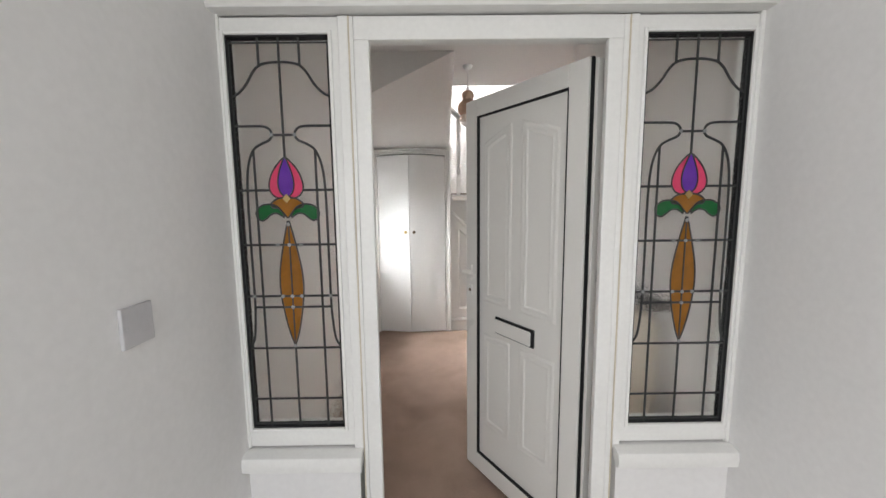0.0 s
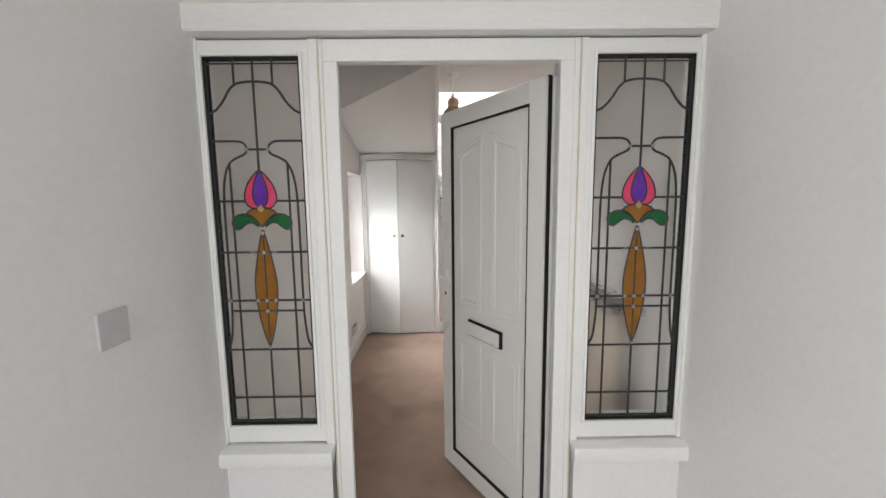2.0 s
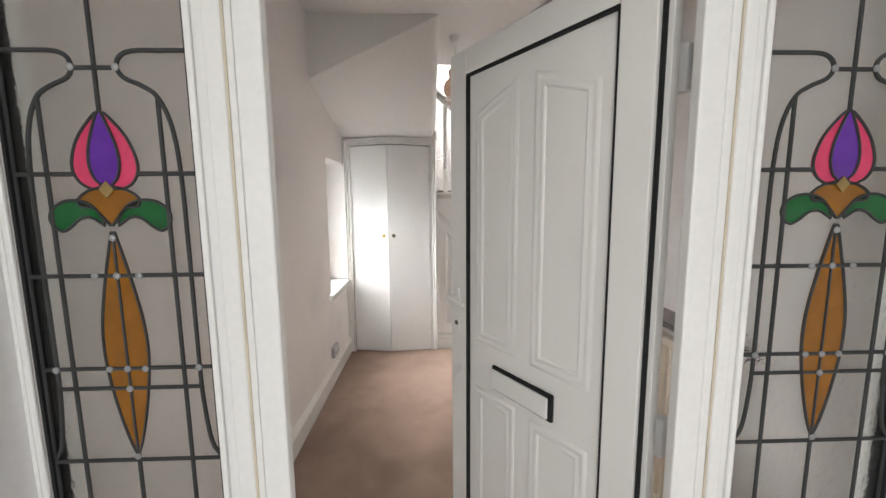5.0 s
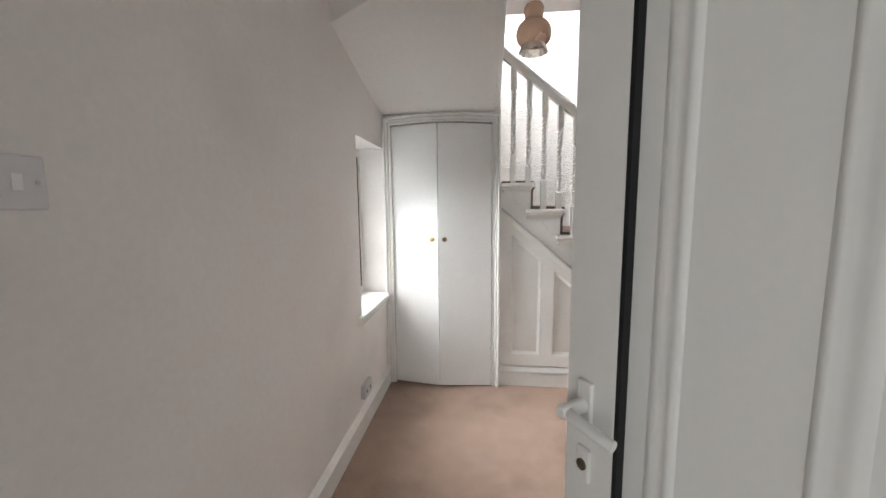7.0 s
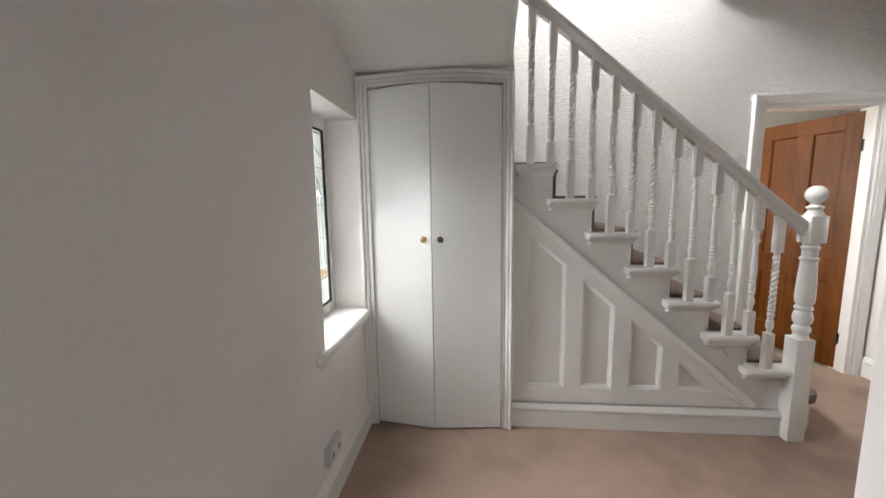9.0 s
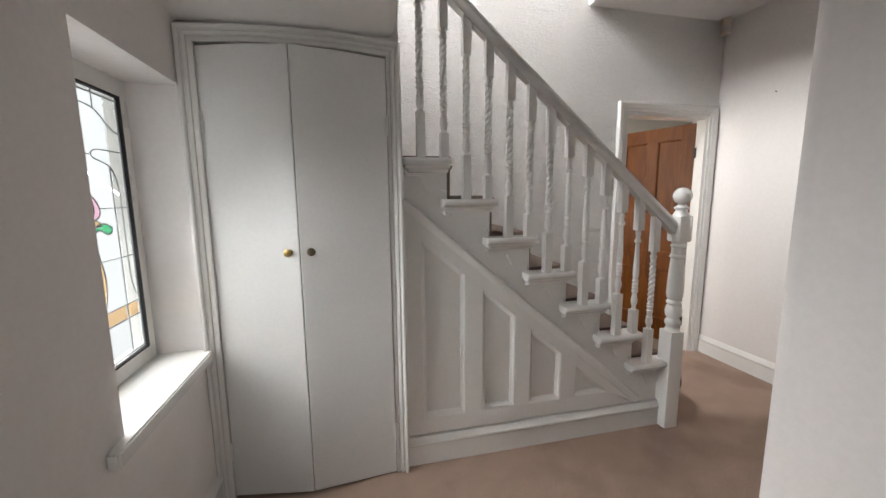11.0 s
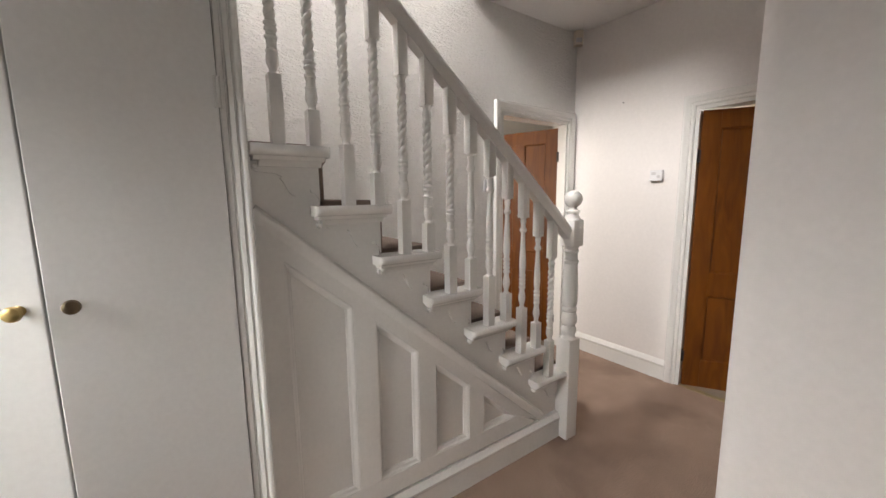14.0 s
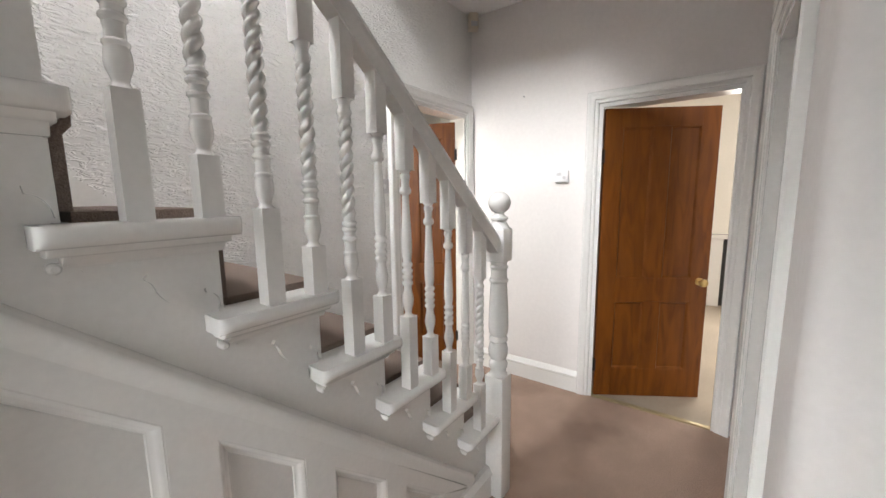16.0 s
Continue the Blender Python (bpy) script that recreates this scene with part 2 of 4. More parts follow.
def prism(bm, poly, axis, a, b):
    """A plate of outline poly, from a to b along axis; outline (y,z), (x,z) or (x,y)."""
    def at(p, c):
        return (c, p[0], p[1]) if axis == "x" else (p[0], c, p[1]) if axis == "y" else (p[0], p[1], c)
    lo, hi = [bm.verts.new(at(p, a)) for p in poly], [bm.verts.new(at(p, b)) for p in poly]
    n = len(poly)
    bm.faces.new(lo)
    bm.faces.new(hi)
    for i in range(n):
        bm.faces.new((lo[i], lo[(i + 1) % n], hi[(i + 1) % n], hi[i]))
    return bm


def lathe(bm, prof, seg=20, at=(0, 0, 0), axis="z"):
    """Turned solid; prof: (radius, height) from bottom to top."""
    rings = []
    for r, h in prof:
        ring = []
        for i in range(seg):
            a = 2 * math.pi * i / seg
            c, s = r * math.cos(a), r * math.sin(a)
            p = (c, s, h) if axis == "z" else (h, c, s) if axis == "x" else (s, h, c)
            ring.append(bm.verts.new((at[0] + p[0], at[1] + p[1], at[2] + p[2])))
        rings.append(ring)
    for a, b in zip(rings, rings[1:]):
        for i in range(seg):
            bm.faces.new((a[i], a[(i + 1) % seg], b[(i + 1) % seg], b[i]))
    bm.faces.new(rings[0])
    bm.faces.new(rings[-1])
    return bm


def sweep(bm, pts, sect, out, closed=False):
    """Draws the outline sect (across, out) along pts, mitred; out is the wall's normal. Across grows to the left of the way."""
    pts, out = [Vector(p) for p in pts], Vector(out).normalized()
    n, rings = len(pts), []
    for i, p in enumerate(pts):
        a = pts[i] - pts[i - 1] if (i > 0 or closed) else pts[1] - pts[0]
        b = pts[(i + 1) % n] - pts[i] if (i < n - 1 or closed) else a
        sa, sb = out.cross(a.normalized()), out.cross(b.normalized())
        s = (sa + sb)
        s = s / max(s.length_squared, 1e-6) * 2
        rings.append([bm.verts.new(p + s * u + out * v) for u, v in sect])
    k = len(sect)
    pairs = list(zip(rings, rings[1:])) + ([(rings[-1], rings[0])] if closed else [])
    for ra, rb in pairs:
        for i in range(k):
            bm.faces.new((ra[i], ra[(i + 1) % k], rb[(i + 1) % k], rb[i]))
    if not closed:
        bm.faces.new(rings[0])
        bm.faces.new(rings[-1])
    return bm


def tube(bm, pts, r, seg=8):
    """A round bar along pts."""
    pts = [Vector(p) for p in pts]
    rings = []
    for i, p in enumerate(pts):
        d = (pts[min(i + 1, len(pts) - 1)] - pts[max(i - 1, 0)]).normalized()
        u = d.cross(Vector((0.31, 0.23, 0.92))).normalized()
        v = d.cross(u)
        rings.append([bm.verts.new(p + r * (u * math.cos(2 * math.pi * k / seg) + v * math.sin(2 * math.pi * k / seg))) for k in range(seg)])
    for a, b in zip(rings, rings[1:]):
        for k in range(seg):
            bm.faces.new((a[k], a[(k + 1) % seg], b[(k + 1) % seg], b[k]))
    bm.faces.new(rings[0])
    bm.faces.new(rings[-1])
    return bm


def curve(pts, steps=6):
    """Smooth points through pts (Catmull-Rom)."""
    p = [Vector(q) for q in pts]
    p = [2 * p[0] - p[1]] + p + [2 * p[-1] - p[-2]]
    res = []
    for i in range(1, len(p) - 2):
        for k in range(steps):
            t = k / steps
            res.append(0.5 * (2 * p[i] + (p[i + 1] - p[i - 1]) * t + (2 * p[i - 1] - 5 * p[i] + 4 * p[i + 1] - p[i + 2]) * t * t + (3 * p[i] - p[i - 1] - 3 * p[i + 1] + p[i + 2]) * t ** 3))
    return [tuple(q) for q in res + [p[-2]]]


def wall(axis, c0, c1, a0, a1, z0, z1, holes=()):
    """A wall of thickness c0..c1 along axis from a0 to a1, with holes (a0, a1, z0, z1) through it."""
    bm = bmesh.new()
    us = sorted({a0, a1, *[h[0] for h in holes], *[h[1] for h in holes]})
    for u0, u1 in zip(us, us[1:]):
        cut = sorted((h[2], h[3]) for h in holes if h[0] <= u0 and h[1] >= u1)
        z = z0
        for lo, hi in cut + [(z1, z1)]:
            if lo > z + 1e-6:
                box(bm, *((u0, u1, c0, c1) if axis == "x" else (c0, c1, u0, u1)), z, lo)
            z = max(z, hi)
    return bm


ARCHITRAVE = [(0, 0), (0, 0.012), (0.006, 0.016), (0.022, 0.016), (0.028, 0.022), (0.048, 0.026), (0.056, 0.03), (0.068, 0.03), (0.072, 0.024), (0.072, 0)]
SKIRTING = [(0, 0), (0, 0.018), (0.105, 0.018), (0.112, 0.024), (0.124, 0.024), (0.132, 0.015), (0.15, 0.008), (0.155, 0.0)]


def skirting(name, pts, out, label="white gloss moulded timber skirting board"):
    """Skirting along the floor; the wall lies behind it."""
    s = [(u, v) for u, v in SKIRTING]
    bm = sweep(bmesh.new(), pts, s, out)
    return structure(name, bm, GLOSS, label, "skirting board", 40)

# ---- the setting ----
H = 2.75
XL, XR = -0.865, 1.03
YF, YS, YB = 3.10, 6.00, 6.82
XE = 2.75

structure("floor", boxed(-1.15, 2.75, 3.02, 6.9, -0.12, 0.0), CARPET, "worn pinkish brown carpet with darker traffic stains", "carpet")
structure("porch_floor", boxed(-1.15, 1.3, 0.0, 3.02, -0.12, -0.02), STONE, "plain grey concrete porch floor", "floor")
ground = bmesh.new()
box(ground, -400, 400, -400, 400, -0.4, -0.13)
structure("ground", ground, GRASS, "dull green garden ground", "ground")

# hall
structure("wall_west", wall("y", -1.115, XL, 3.0, 7.0, 0, 5.3, [(5.34, 5.953, 0.735, 1.84), (6.05, 6.77, 3.5, 4.9)]), WALL, "matt white plastered hall wall with window recess", "wall")
c = [(1.03, 3.07), (1.03, 4.985)] + [(1.085 - 0.055 * math.cos(a), 4.985 + 0.06 * math.sin(a)) for a in (0.3, 0.6, 0.9, 1.2, 1.5)] + [(1.36, 5.046), (1.36, 4.87), (1.2, 4.87), (1.2, 3.07)]
structure("wall_corner", prism(bmesh.new(), c, "z", 0, H), WALL, "matt white plastered wall with a rounded outer corner", "wall", 30)
structure("wall_south", wall("x", 4.87, 5.046, 1.36, XE, 0, H, [(1.36, 2.1, 0, 2.0)]), WALL, "matt white plastered corridor wall with doorway", "wall")
# Added out of view, only to close the doorway off from outdoors.
structure("wall_south_closing", boxed(1.2, 2.9, 4.6, 4.7, 0, H), WALL, "unseen plain white wall closing off the side doorway", "wall")
structure("wall_east", wall("y", XE, XE + 0.12, 4.5, 7.0, 0, H, [(5.115, 5.857, 0, 1.985)]), WALL, "matt white plastered wall with door opening", "wall")
structure("wall_stair", prism(bmesh.new(), [(-1.15, 0), (1.872, 0), (1.872, 2.025), (2.66, 2.025), (2.66, 0), (XE, 0), (XE, 5.3), (-1.15, 5.3)], "y", YB, YB + 0.12), PAPER, "white embossed textured wallpaper on stair wall", "wall")
structure("wall_north_inner", boxed(0.955, 1.03, 3.0, 3.07, 0, H), WALL, "plain white wall return beside the entrance screen", "wall")

# ceilings
cl = bmesh.new()
box(cl, -1.15, XE + 0.12, 3.0, YS, H, H + 0.2)
box(cl, 1.51, XE + 0.12, YS, YB, H, H + 0.2)
structure("ceiling", cl, CEIL, "flat white painted hall ceiling", "ceiling")
structure("stairwell_ceiling", boxed(-1.15, 1.7, 5.8, 7.0, 5.2, 5.35), CEIL, "white painted ceiling above the stairwell", "ceiling")
structure("stairwell_wall_south", boxed(-0.865, 1.51, 5.85, YS, H + 0.2, 5.2), WALL, "white wall above the stairwell edge", "wall")
structure("stairwell_wall_east", boxed(1.51, 1.65, 5.85, YB, H + 0.2, 5.2), WALL, "white wall above the stairwell trimmer", "wall")

# soffit of the upper flight, twisting from the cupboard head to the ceiling
bm = bmesh.new()
nu, nv = 40, 18
grid = []
for j in range(nv + 1):
    v = j / nv
    row = []
    for i in range(nu + 1):
        u = 1 - (1 - i / nu) ** 1.7
        zf = 2.325 + 0.425 * u
        z = zf - (zf - 2.085) * v ** 0.95 * (1 - u ** 60)
        row.append(bm.verts.new((XL - 0.01 + (0.045 - XL) * u, 5.035 + 0.925 * v, z)))
    grid.append(row)
for j in range(nv):
    for i in range(nu):
        bm.faces.new((grid[j][i], grid[j][i + 1], grid[j + 1][i + 1], grid[j + 1][i]))
front = grid[0]
top = [bm.verts.new((w.co.x, w.co.y, H + 0.02)) for w in front]
for i in range(nu):
    bm.faces.new((front[i], front[i + 1], top[i + 1], top[i]))
structure("stair_soffit", bm, CEIL, "white plastered curving underside of the upper stairs", "soffit", 35)
structure("stair_side_wall", boxed(-0.865, 0.012, 5.985, 6.03, 2.06, H), WALL, "white plaster strip above the cupboard head", "wall")

# porch
structure("porch_wall_west", boxed(-1.15, -0.815, 0.0, 3.0, -0.1, 2.5), PORCH, "smooth matt white porch wall", "wall")
structure("porch_wall_east", boxed(0.955, 1.25, 0.0, 3.0, -0.1, 2.5), PORCH, "smooth matt white porch wall", "wall")
structure("porch_ceiling", boxed(-1.15, 1.25, 0.0, 3.1, 2.5, 2.62), CEIL, "plain white porch ceiling", "ceiling")
structure("wall_over_entrance", boxed(-0.815, 0.955, 2.995, 3.1, 2.1, H), PORCH, "white wall over the entrance screen", "wall")

# back room beyond the stair wall
structure("back_room_floor", boxed(0.4, 3.6, YB + 0.08, 7.85, -0.12, -0.002), OATC, "oatmeal room carpet", "carpet")
structure("back_room_wall_north", boxed(0.4, 3.6, 7.75, 7.85, 0, 2.6), CREAM, "cream painted room wall", "wall")
structure("back_room_wall_west", boxed(0.3, 0.4, YB + 0.12, 7.85, 0, 2.6), CREAM, "cream painted room wall", "wall")
structure("back_room_wall_east", boxed(3.6, 3.7, YB + 0.12, 7.85, 0, 2.6), CREAM, "cream painted room wall", "wall")
structure("back_room_ceiling", boxed(0.3, 3.7, YB + 0.12, 7.85, 2.6, 2.7), CEIL, "white room ceiling", "ceiling")

# room beyond the east door
structure("side_room_floor", boxed(XE, 6.0, 3.6, 6.6, -0.12, -0.004), OATC, "pale oatmeal room carpet", "carpet")
structure("side_room_wall_north", boxed(XE + 0.12, 6.0, 6.5, 6.6, 0, 2.6), CREAM, "cream painted room wall", "wall")
structure("side_room_wall_south", boxed(XE + 0.12, 6.0, 3.6, 3.7, 0, 2.6), CREAM, "cream painted room wall", "wall")
structure("side_room_wall_east", boxed(6.0, 6.1, 3.6, 6.6, 0, 2.6), CREAM, "cream painted room wall", "wall")
structure("side_room_ceiling", boxed(XE + 0.12, 6.1, 3.6, 6.6, 2.6, 2.7), CEIL, "white room ceiling", "ceiling")

# trim
skirting("baseboard_side_room", [(6.0, 6.5, 0), (6.0, 3.7, 0)], (-1, 0, 0))
skirting("baseboard_back_room", [(3.6, 7.75, 0), (0.4, 7.75, 0)], (0, -1, 0))
skirting("baseboard_west", [(XL, YF, 0), (XL, 5.955, 0)], (1, 0, 0))
skirting("baseboard_corner", [(XR, 4.98, 0), (XR, 3.1, 0)], (-1, 0, 0))
skirting("baseboard_east", [(XE, YB, 0), (XE, 5.93, 0)], (-1, 0, 0))


def architrave(name, a0, a1, z, plane, axis, out, right=True, left=True):
    """Moulded door surround round an opening a0..a1 up to z."""
    bm = bmesh.new()
    p = (lambda a, h: (a, plane, h)) if axis == "x" else (lambda a, h: (plane, a, h))
    pts = ([p(a0, 0)] if left else []) + [p(a0, z), p(a1, z)] + ([p(a1, 0)] if right else [])
    o = Vector(out)
    s = ARCHITRAVE
    d = o.cross((Vector(pts[1]) - Vector(pts[0])).normalized())
    mid = Vector(p((a0 + a1) / 2, z / 2))
    if d.dot(mid - Vector(pts[0])) > 0:
        s = [(-u, v) for u, v in ARCHITRAVE]
    sweep(bm, pts, s, out)
    return structure(name, bm, GLOSS, "white gloss moulded timber door architrave", "architrave", 18)


architrave("trim_back_door", 1.872, 2.66, 2.025, YB, "x", (0, -1, 0))
architrave("trim_east_door", 5.125, 5.857, 1.985, XE, "y", (-1, 0, 0), left=True)
architrave("trim_south_door", 1.36, 2.1, 2.0, 5.046, "x", (0, 1, 0))


def lining(name, boxes):
    bm = bmesh.new()
    for b in boxes:
        box(bm, *b)
    return structure(name, bm, GLOSS, "white gloss door lining", "door lining")


lining("lining_back_door", [(1.872, 1.897, YB - 0.004, YB + 0.124, 0, 2.0), (2.635, 2.66, YB - 0.004, YB + 0.124, 0, 2.0), (1.872, 2.66, YB - 0.004, YB + 0.124, 2.0, 2.025)])
lining("lining_east_door", [(XE - 0.004, XE + 0.124, 5.115, 5.14, 0, 1.96), (XE - 0.004, XE + 0.124, 5.832, 5.857, 0, 1.96), (XE - 0.004, XE + 0.124, 5.115, 5.857, 1.96, 1.985)])
lining("lining_south_door", [(1.36, 1.385, 4.866, 5.05, 0, 1.975), (2.075, 2.1, 4.866, 5.05, 0, 1.975), (1.36, 2.1, 4.866, 5.05, 1.975, 2.0)])
tagged(part("threshold_strip", prism(bmesh.new(), [(2.745, 0.0), (2.755, 0.006), (2.785, 0.006), (2.795, 0.0)], "y", 5.14, 5.832), DULLB), "dull brass carpet threshold strip on the floor", "threshold", "", "structure")

# ---- entrance screen: frame, sidelights, sills ----
PX = ((-0.794, -0.459), (0.578, 0.927))
PZ0, PZ1 = 0.675, 2.033
fr = thing("entrance_frame", pose(0.06, 3.0, 0), "white painted entrance screen frame with two leaded sidelights", "door frame", "", "structure")
FY0, FY1 = 2.98, 3.07
for x0, x1, y0, z0, z1 in ((-0.815, -0.806, 2.975, 0.6, 2.1), (-0.425, -0.393, 2.972, 0.585, 2.085), (0.5215, 0.547, 2.972, 0.585, 2.085), (0.94, 0.955, 2.975, 0.6, 2.1)):
    part("mullion", boxed(x0, x1, y0, FY1, z0, z1, bevel=0.003), FRAMEW, fr)
for x in (-0.391, 0.5193):
    part("seam", boxed(x - 0.002, x + 0.002, 2.9755, 3.0, 0.0, 2.085), SEAM, fr, "yellowed sealant line")
part("jamb", boxed(-0.389, -0.353, 3.0045, 3.038, 0.0, 2.0295, bevel=0.002), FRAMEW, fr)
part("jamb", boxed(-0.389, -0.3765, 3.0382, FY1, 0.0, 2.0295), FRAMEW, fr)
part("jamb", boxed(-0.389, -0.3765, 2.977, 3.004, 0.0, 2.085, bevel=0.002), FRAMEW, fr)
part("door_stop", boxed(-0.376, -0.327, 2.977, 3.004, 0.0, 2.012, bevel=0.003), FRAMEW, fr)
part("jamb", boxed(0.5, 0.5173, 2.977, FY1, 0.0, 2.085, bevel=0.002), FRAMEW, fr)
part("door_stop", boxed(0.45, 0.5, 2.977, 3.004, 0.0, 2.012, bevel=0.003), FRAMEW, fr)
part("head", boxed(-0.376, 0.5, 2.977, 3.004, 2.012, 2.085, bevel=0.003), FRAMEW, fr)
part("head", boxed(-0.389, 0.5, 3.0045, FY1, 2.03, 2.085), FRAMEW, fr)
part("threshold", boxed(-0.327, 0.45, 2.96, 3.06, -0.02, 0.012, bevel=0.004), UPVC, fr)
for (x0, x1) in PX:
    e0, e1 = (-0.806, -0.4255) if x0 < 0 else (0.5475, 0.94)
    bm = bmesh.new()
    box(bm, e0, x0, 2.984, 3.05, 0.605, 2.085)
    box(bm, x1, e1, 2.984, 3.05, 0.605, 2.085)
    box(bm, x0, x1, 2.984, 3.05, PZ1, 2.085)
    box(bm, x0, x1, 2.984, 3.05, 0.605, PZ0)
    part("sidelight_frame", bm, FRAMEW, fr)
    bm = bmesh.new()
    for a, b, z0, z1 in ((x0 - 0.012, x0, PZ0 - 0.012, PZ1 + 0.012), (x1, x1 + 0.012, PZ0 - 0.012, PZ1 + 0.012), (x0, x1, PZ1, PZ1 + 0.012), (x0, x1, PZ0 - 0.012, PZ0)):
        box(bm, a, b, 2.976, 2.984, z0, z1, bevel=0.003)
    part("glazing_bead", bm, FRAMEW, fr)
    bm = bmesh.new()
    for a, b, z0, z1 in ((x0, x0 + 0.006, PZ0, PZ1), (x1 - 0.006, x1, PZ0, PZ1), (x0, x1, PZ1 - 0.006, PZ1), (x0, x1, PZ0, PZ0 + 0.006)):
        box(bm, a, b, 2.985, 3.02, z0, z1)
    part("gasket", bm, GASKET, fr, "black rubber glazing gasket")
# beam with its cracked upper board
bm = prism(bmesh.new(), [(2.93, 2.092), (2.925, 2.10), (2.925, 2.175), (2.93, 2.183), (2.99, 2.183), (2.99, 2.092)], "x", -0.815, 0.955)
structure("beam", bm, BEAMW, "white painted timber beam over the entrance with fine cracks", "beam")
structure("beam_cover_board", prism(bmesh.new(), [(2.95, 2.187), (2.944, 2.19), (2.944, 2.30), (2.99, 2.30), (2.99, 2.187)], "x", -0.815, 0.955), BEAMW, "white painted board above the beam", "beam")
# low walls and sills under the sidelights
for i, (x0, x1) in enumerate(((-0.815, -0.389), (0.518, 0.955))):
    a, b = (x0, x1 - 0.02) if i == 0 else (x0 + 0.02, x1)
    structure("sidelight_wall_%d" % (i + 1), boxed(a, b, 2.9705, 3.07, -0.02, 0.598), PORCH, "white painted low wall under a sidelight", "wall")
    s0, s1 = (x0, x1 - 0.005) if i == 0 else (x0 + 0.005, x1)
    structure("sidelight_sill_%d" % (i + 1), prism(bmesh.new(), [(2.925, 0.538), (2.92, 0.565), (2.926, 0.592), (2.94, 0.598), (2.97, 0.601), (2.97, 0.56), (2.95, 0.55), (2.94, 0.538)], "x", s0, s1), FRAMEW, "white painted moulded timber sidelight sill", "sill", 35)
structure("hall_dado_under_sidelight", boxed(-0.865, -0.389, 3.072, 3.1, 0, 0.6), WALL, "white wall under the sidelight inside", "wall")


def leaded_panel(name, m, w, h, parts_label, category, glass_mat, colours, lead, bars, drop=0.0, wide=0.0085, amber_bar=None):
    """Leaded light: glass, cames and coloured flower; local x across from the middle, z up from the foot."""
    t = thing(name, m, parts_label, category, "leaded lights", "structure")
    pink, purple, amber, green = colours
    g = part("pane", boxed(-w / 2 + 0.004, w / 2 - 0.004, -0.002, 0.004, 0.004, h - 0.004), glass_mat, t, "obscure glass", local=True)
    g.visible_shadow = False

    def zz(z):
        return (z - PZ0) / (PZ1 - PZ0) * h

    def line(pts, wd=wide, nm="came"):
        q = [((u - 0.5) * w, -0.006, zz(z)) for u, z in pts]
        bm = sweep(bmesh.new(), q, [(-wd / 2, 0), (-wd * 0.3, 0.0035), (wd * 0.3, 0.0035), (wd / 2, 0)], (0, -1, 0))
        return part(nm, bm, lead, t, local=True)
    for u in (0.30, 0.70):
        line([(u, 2.03), (u, 1.942)])
    line([(0.5, 2.03), (0.5, 1.644)])
    line([(0.5, 0.99), (0.5, 0.68)])
    for u in (0.19, 0.81):
        line([(u, 1.668), (u, 0.68)])
    line([(0.01, 2.012), (0.99, 2.012)], 0.006)
    line([(0.02, 2.02), (0.02, 0.69)], 0.007)
    line([(0.98, 2.02), (0.98, 0.69)], 0.007)
    line([(0.01, 0.688), (0.99, 0.688)], 0.008)
    line(curve([(0.01, 1.8416), (0.09, 1.856), (0.17, 1.885), (0.24, 1.922), (0.31, 1.943), (0.41, 1.951), (0.5, 1.952), (0.59, 1.951), (0.69, 1.943), (0.76, 1.922), (0.83, 1.885), (0.91, 1.856), (0.99, 1.8416)]))
    line([(0.385, 1.72), (0.615, 1.72)])
    for s in (0, 1):
        f = (lambda u: u) if s == 0 else (lambda u: 1 - u)
        line(curve([(f(0.01), 1.749), (f(0.15), 1.749), (f(0.30), 1.748), (f(0.365), 1.738), (f(0.385), 1.72), (f(0.355), 1.703), (f(0.27), 1.69), (f(0.19), 1.67), (f(0.13), 1.62), (f(0.105), 1.54), (f(0.10), 1.40), (f(0.10), 1.165), (f(0.09), 1.08), (f(0.065), 1.01), (f(0.01), 0.977)], 4))
    for z, u0, u1 in bars:
        line([(u0, z), (u1, z)])

    def lower(pts):
        return [((x / 0.335) * min(w, 0.36), zz(z - drop)) for x, z in (p[:2] for p in pts)]

    def piece(nm, pts, mat, lab, edge=True):
        q = lower(pts)
        part(nm, prism(bmesh.new(), q, "y", -0.0072, -0.003), mat, t, lab, local=True)
        if edge:
            part("came", sweep(bmesh.new(), [(a, -0.0072, b) for a, b in q], [(-0.0028, 0), (-0.0012, 0.003), (0.0012, 0.003), (0.0028, 0)], (0, -1, 0), closed=True), lead, t, local=True)
    half = [(0.0, 1.646), (0.022, 1.628), (0.044, 1.598), (0.056, 1.565), (0.057, 1.54), (0.046, 1.52), (0.03, 1.51)]
    inner = [(0.0, 1.646), (0.013, 1.62), (0.024, 1.585), (0.027, 1.555), (0.021, 1.53), (0.010, 1.517)]
    piece("flower", curve([(-x, z) for x, z in half][::-1] + half[1:], 3), pink, "pink tulip petals")
    bud = curve([(-x, z) for x, z in inner][::-1] + inner[1:], 3)
    q = lower(bud)
    part("flower", prism(bmesh.new(), q, "y", -0.0085, -0.0073), purple, t, "violet tulip heart", local=True)
    part("came", sweep(bmesh.new(), [(a, -0.0085, b) for a, b in q], [(-0.0025, 0), (-0.001, 0.003), (0.001, 0.003), (0.0025, 0)], (0, -1, 0)), lead, t, local=True)
    piece("calyx", curve([(-0.003, 1.444), (-0.028, 1.474), (-0.05, 1.478), (-0.054, 1.492), (-0.036, 1.506), (-0.012, 1.513), (0, 1.516), (0.012, 1.513), (0.036, 1.506), (0.054, 1.492), (0.05, 1.478), (0.028, 1.474), (0.003, 1.444)], 3), amber, "amber calyx")
    q = [(0, 1.493), (0.013, 1.508), (0, 1.524), (-0.013, 1.508)]
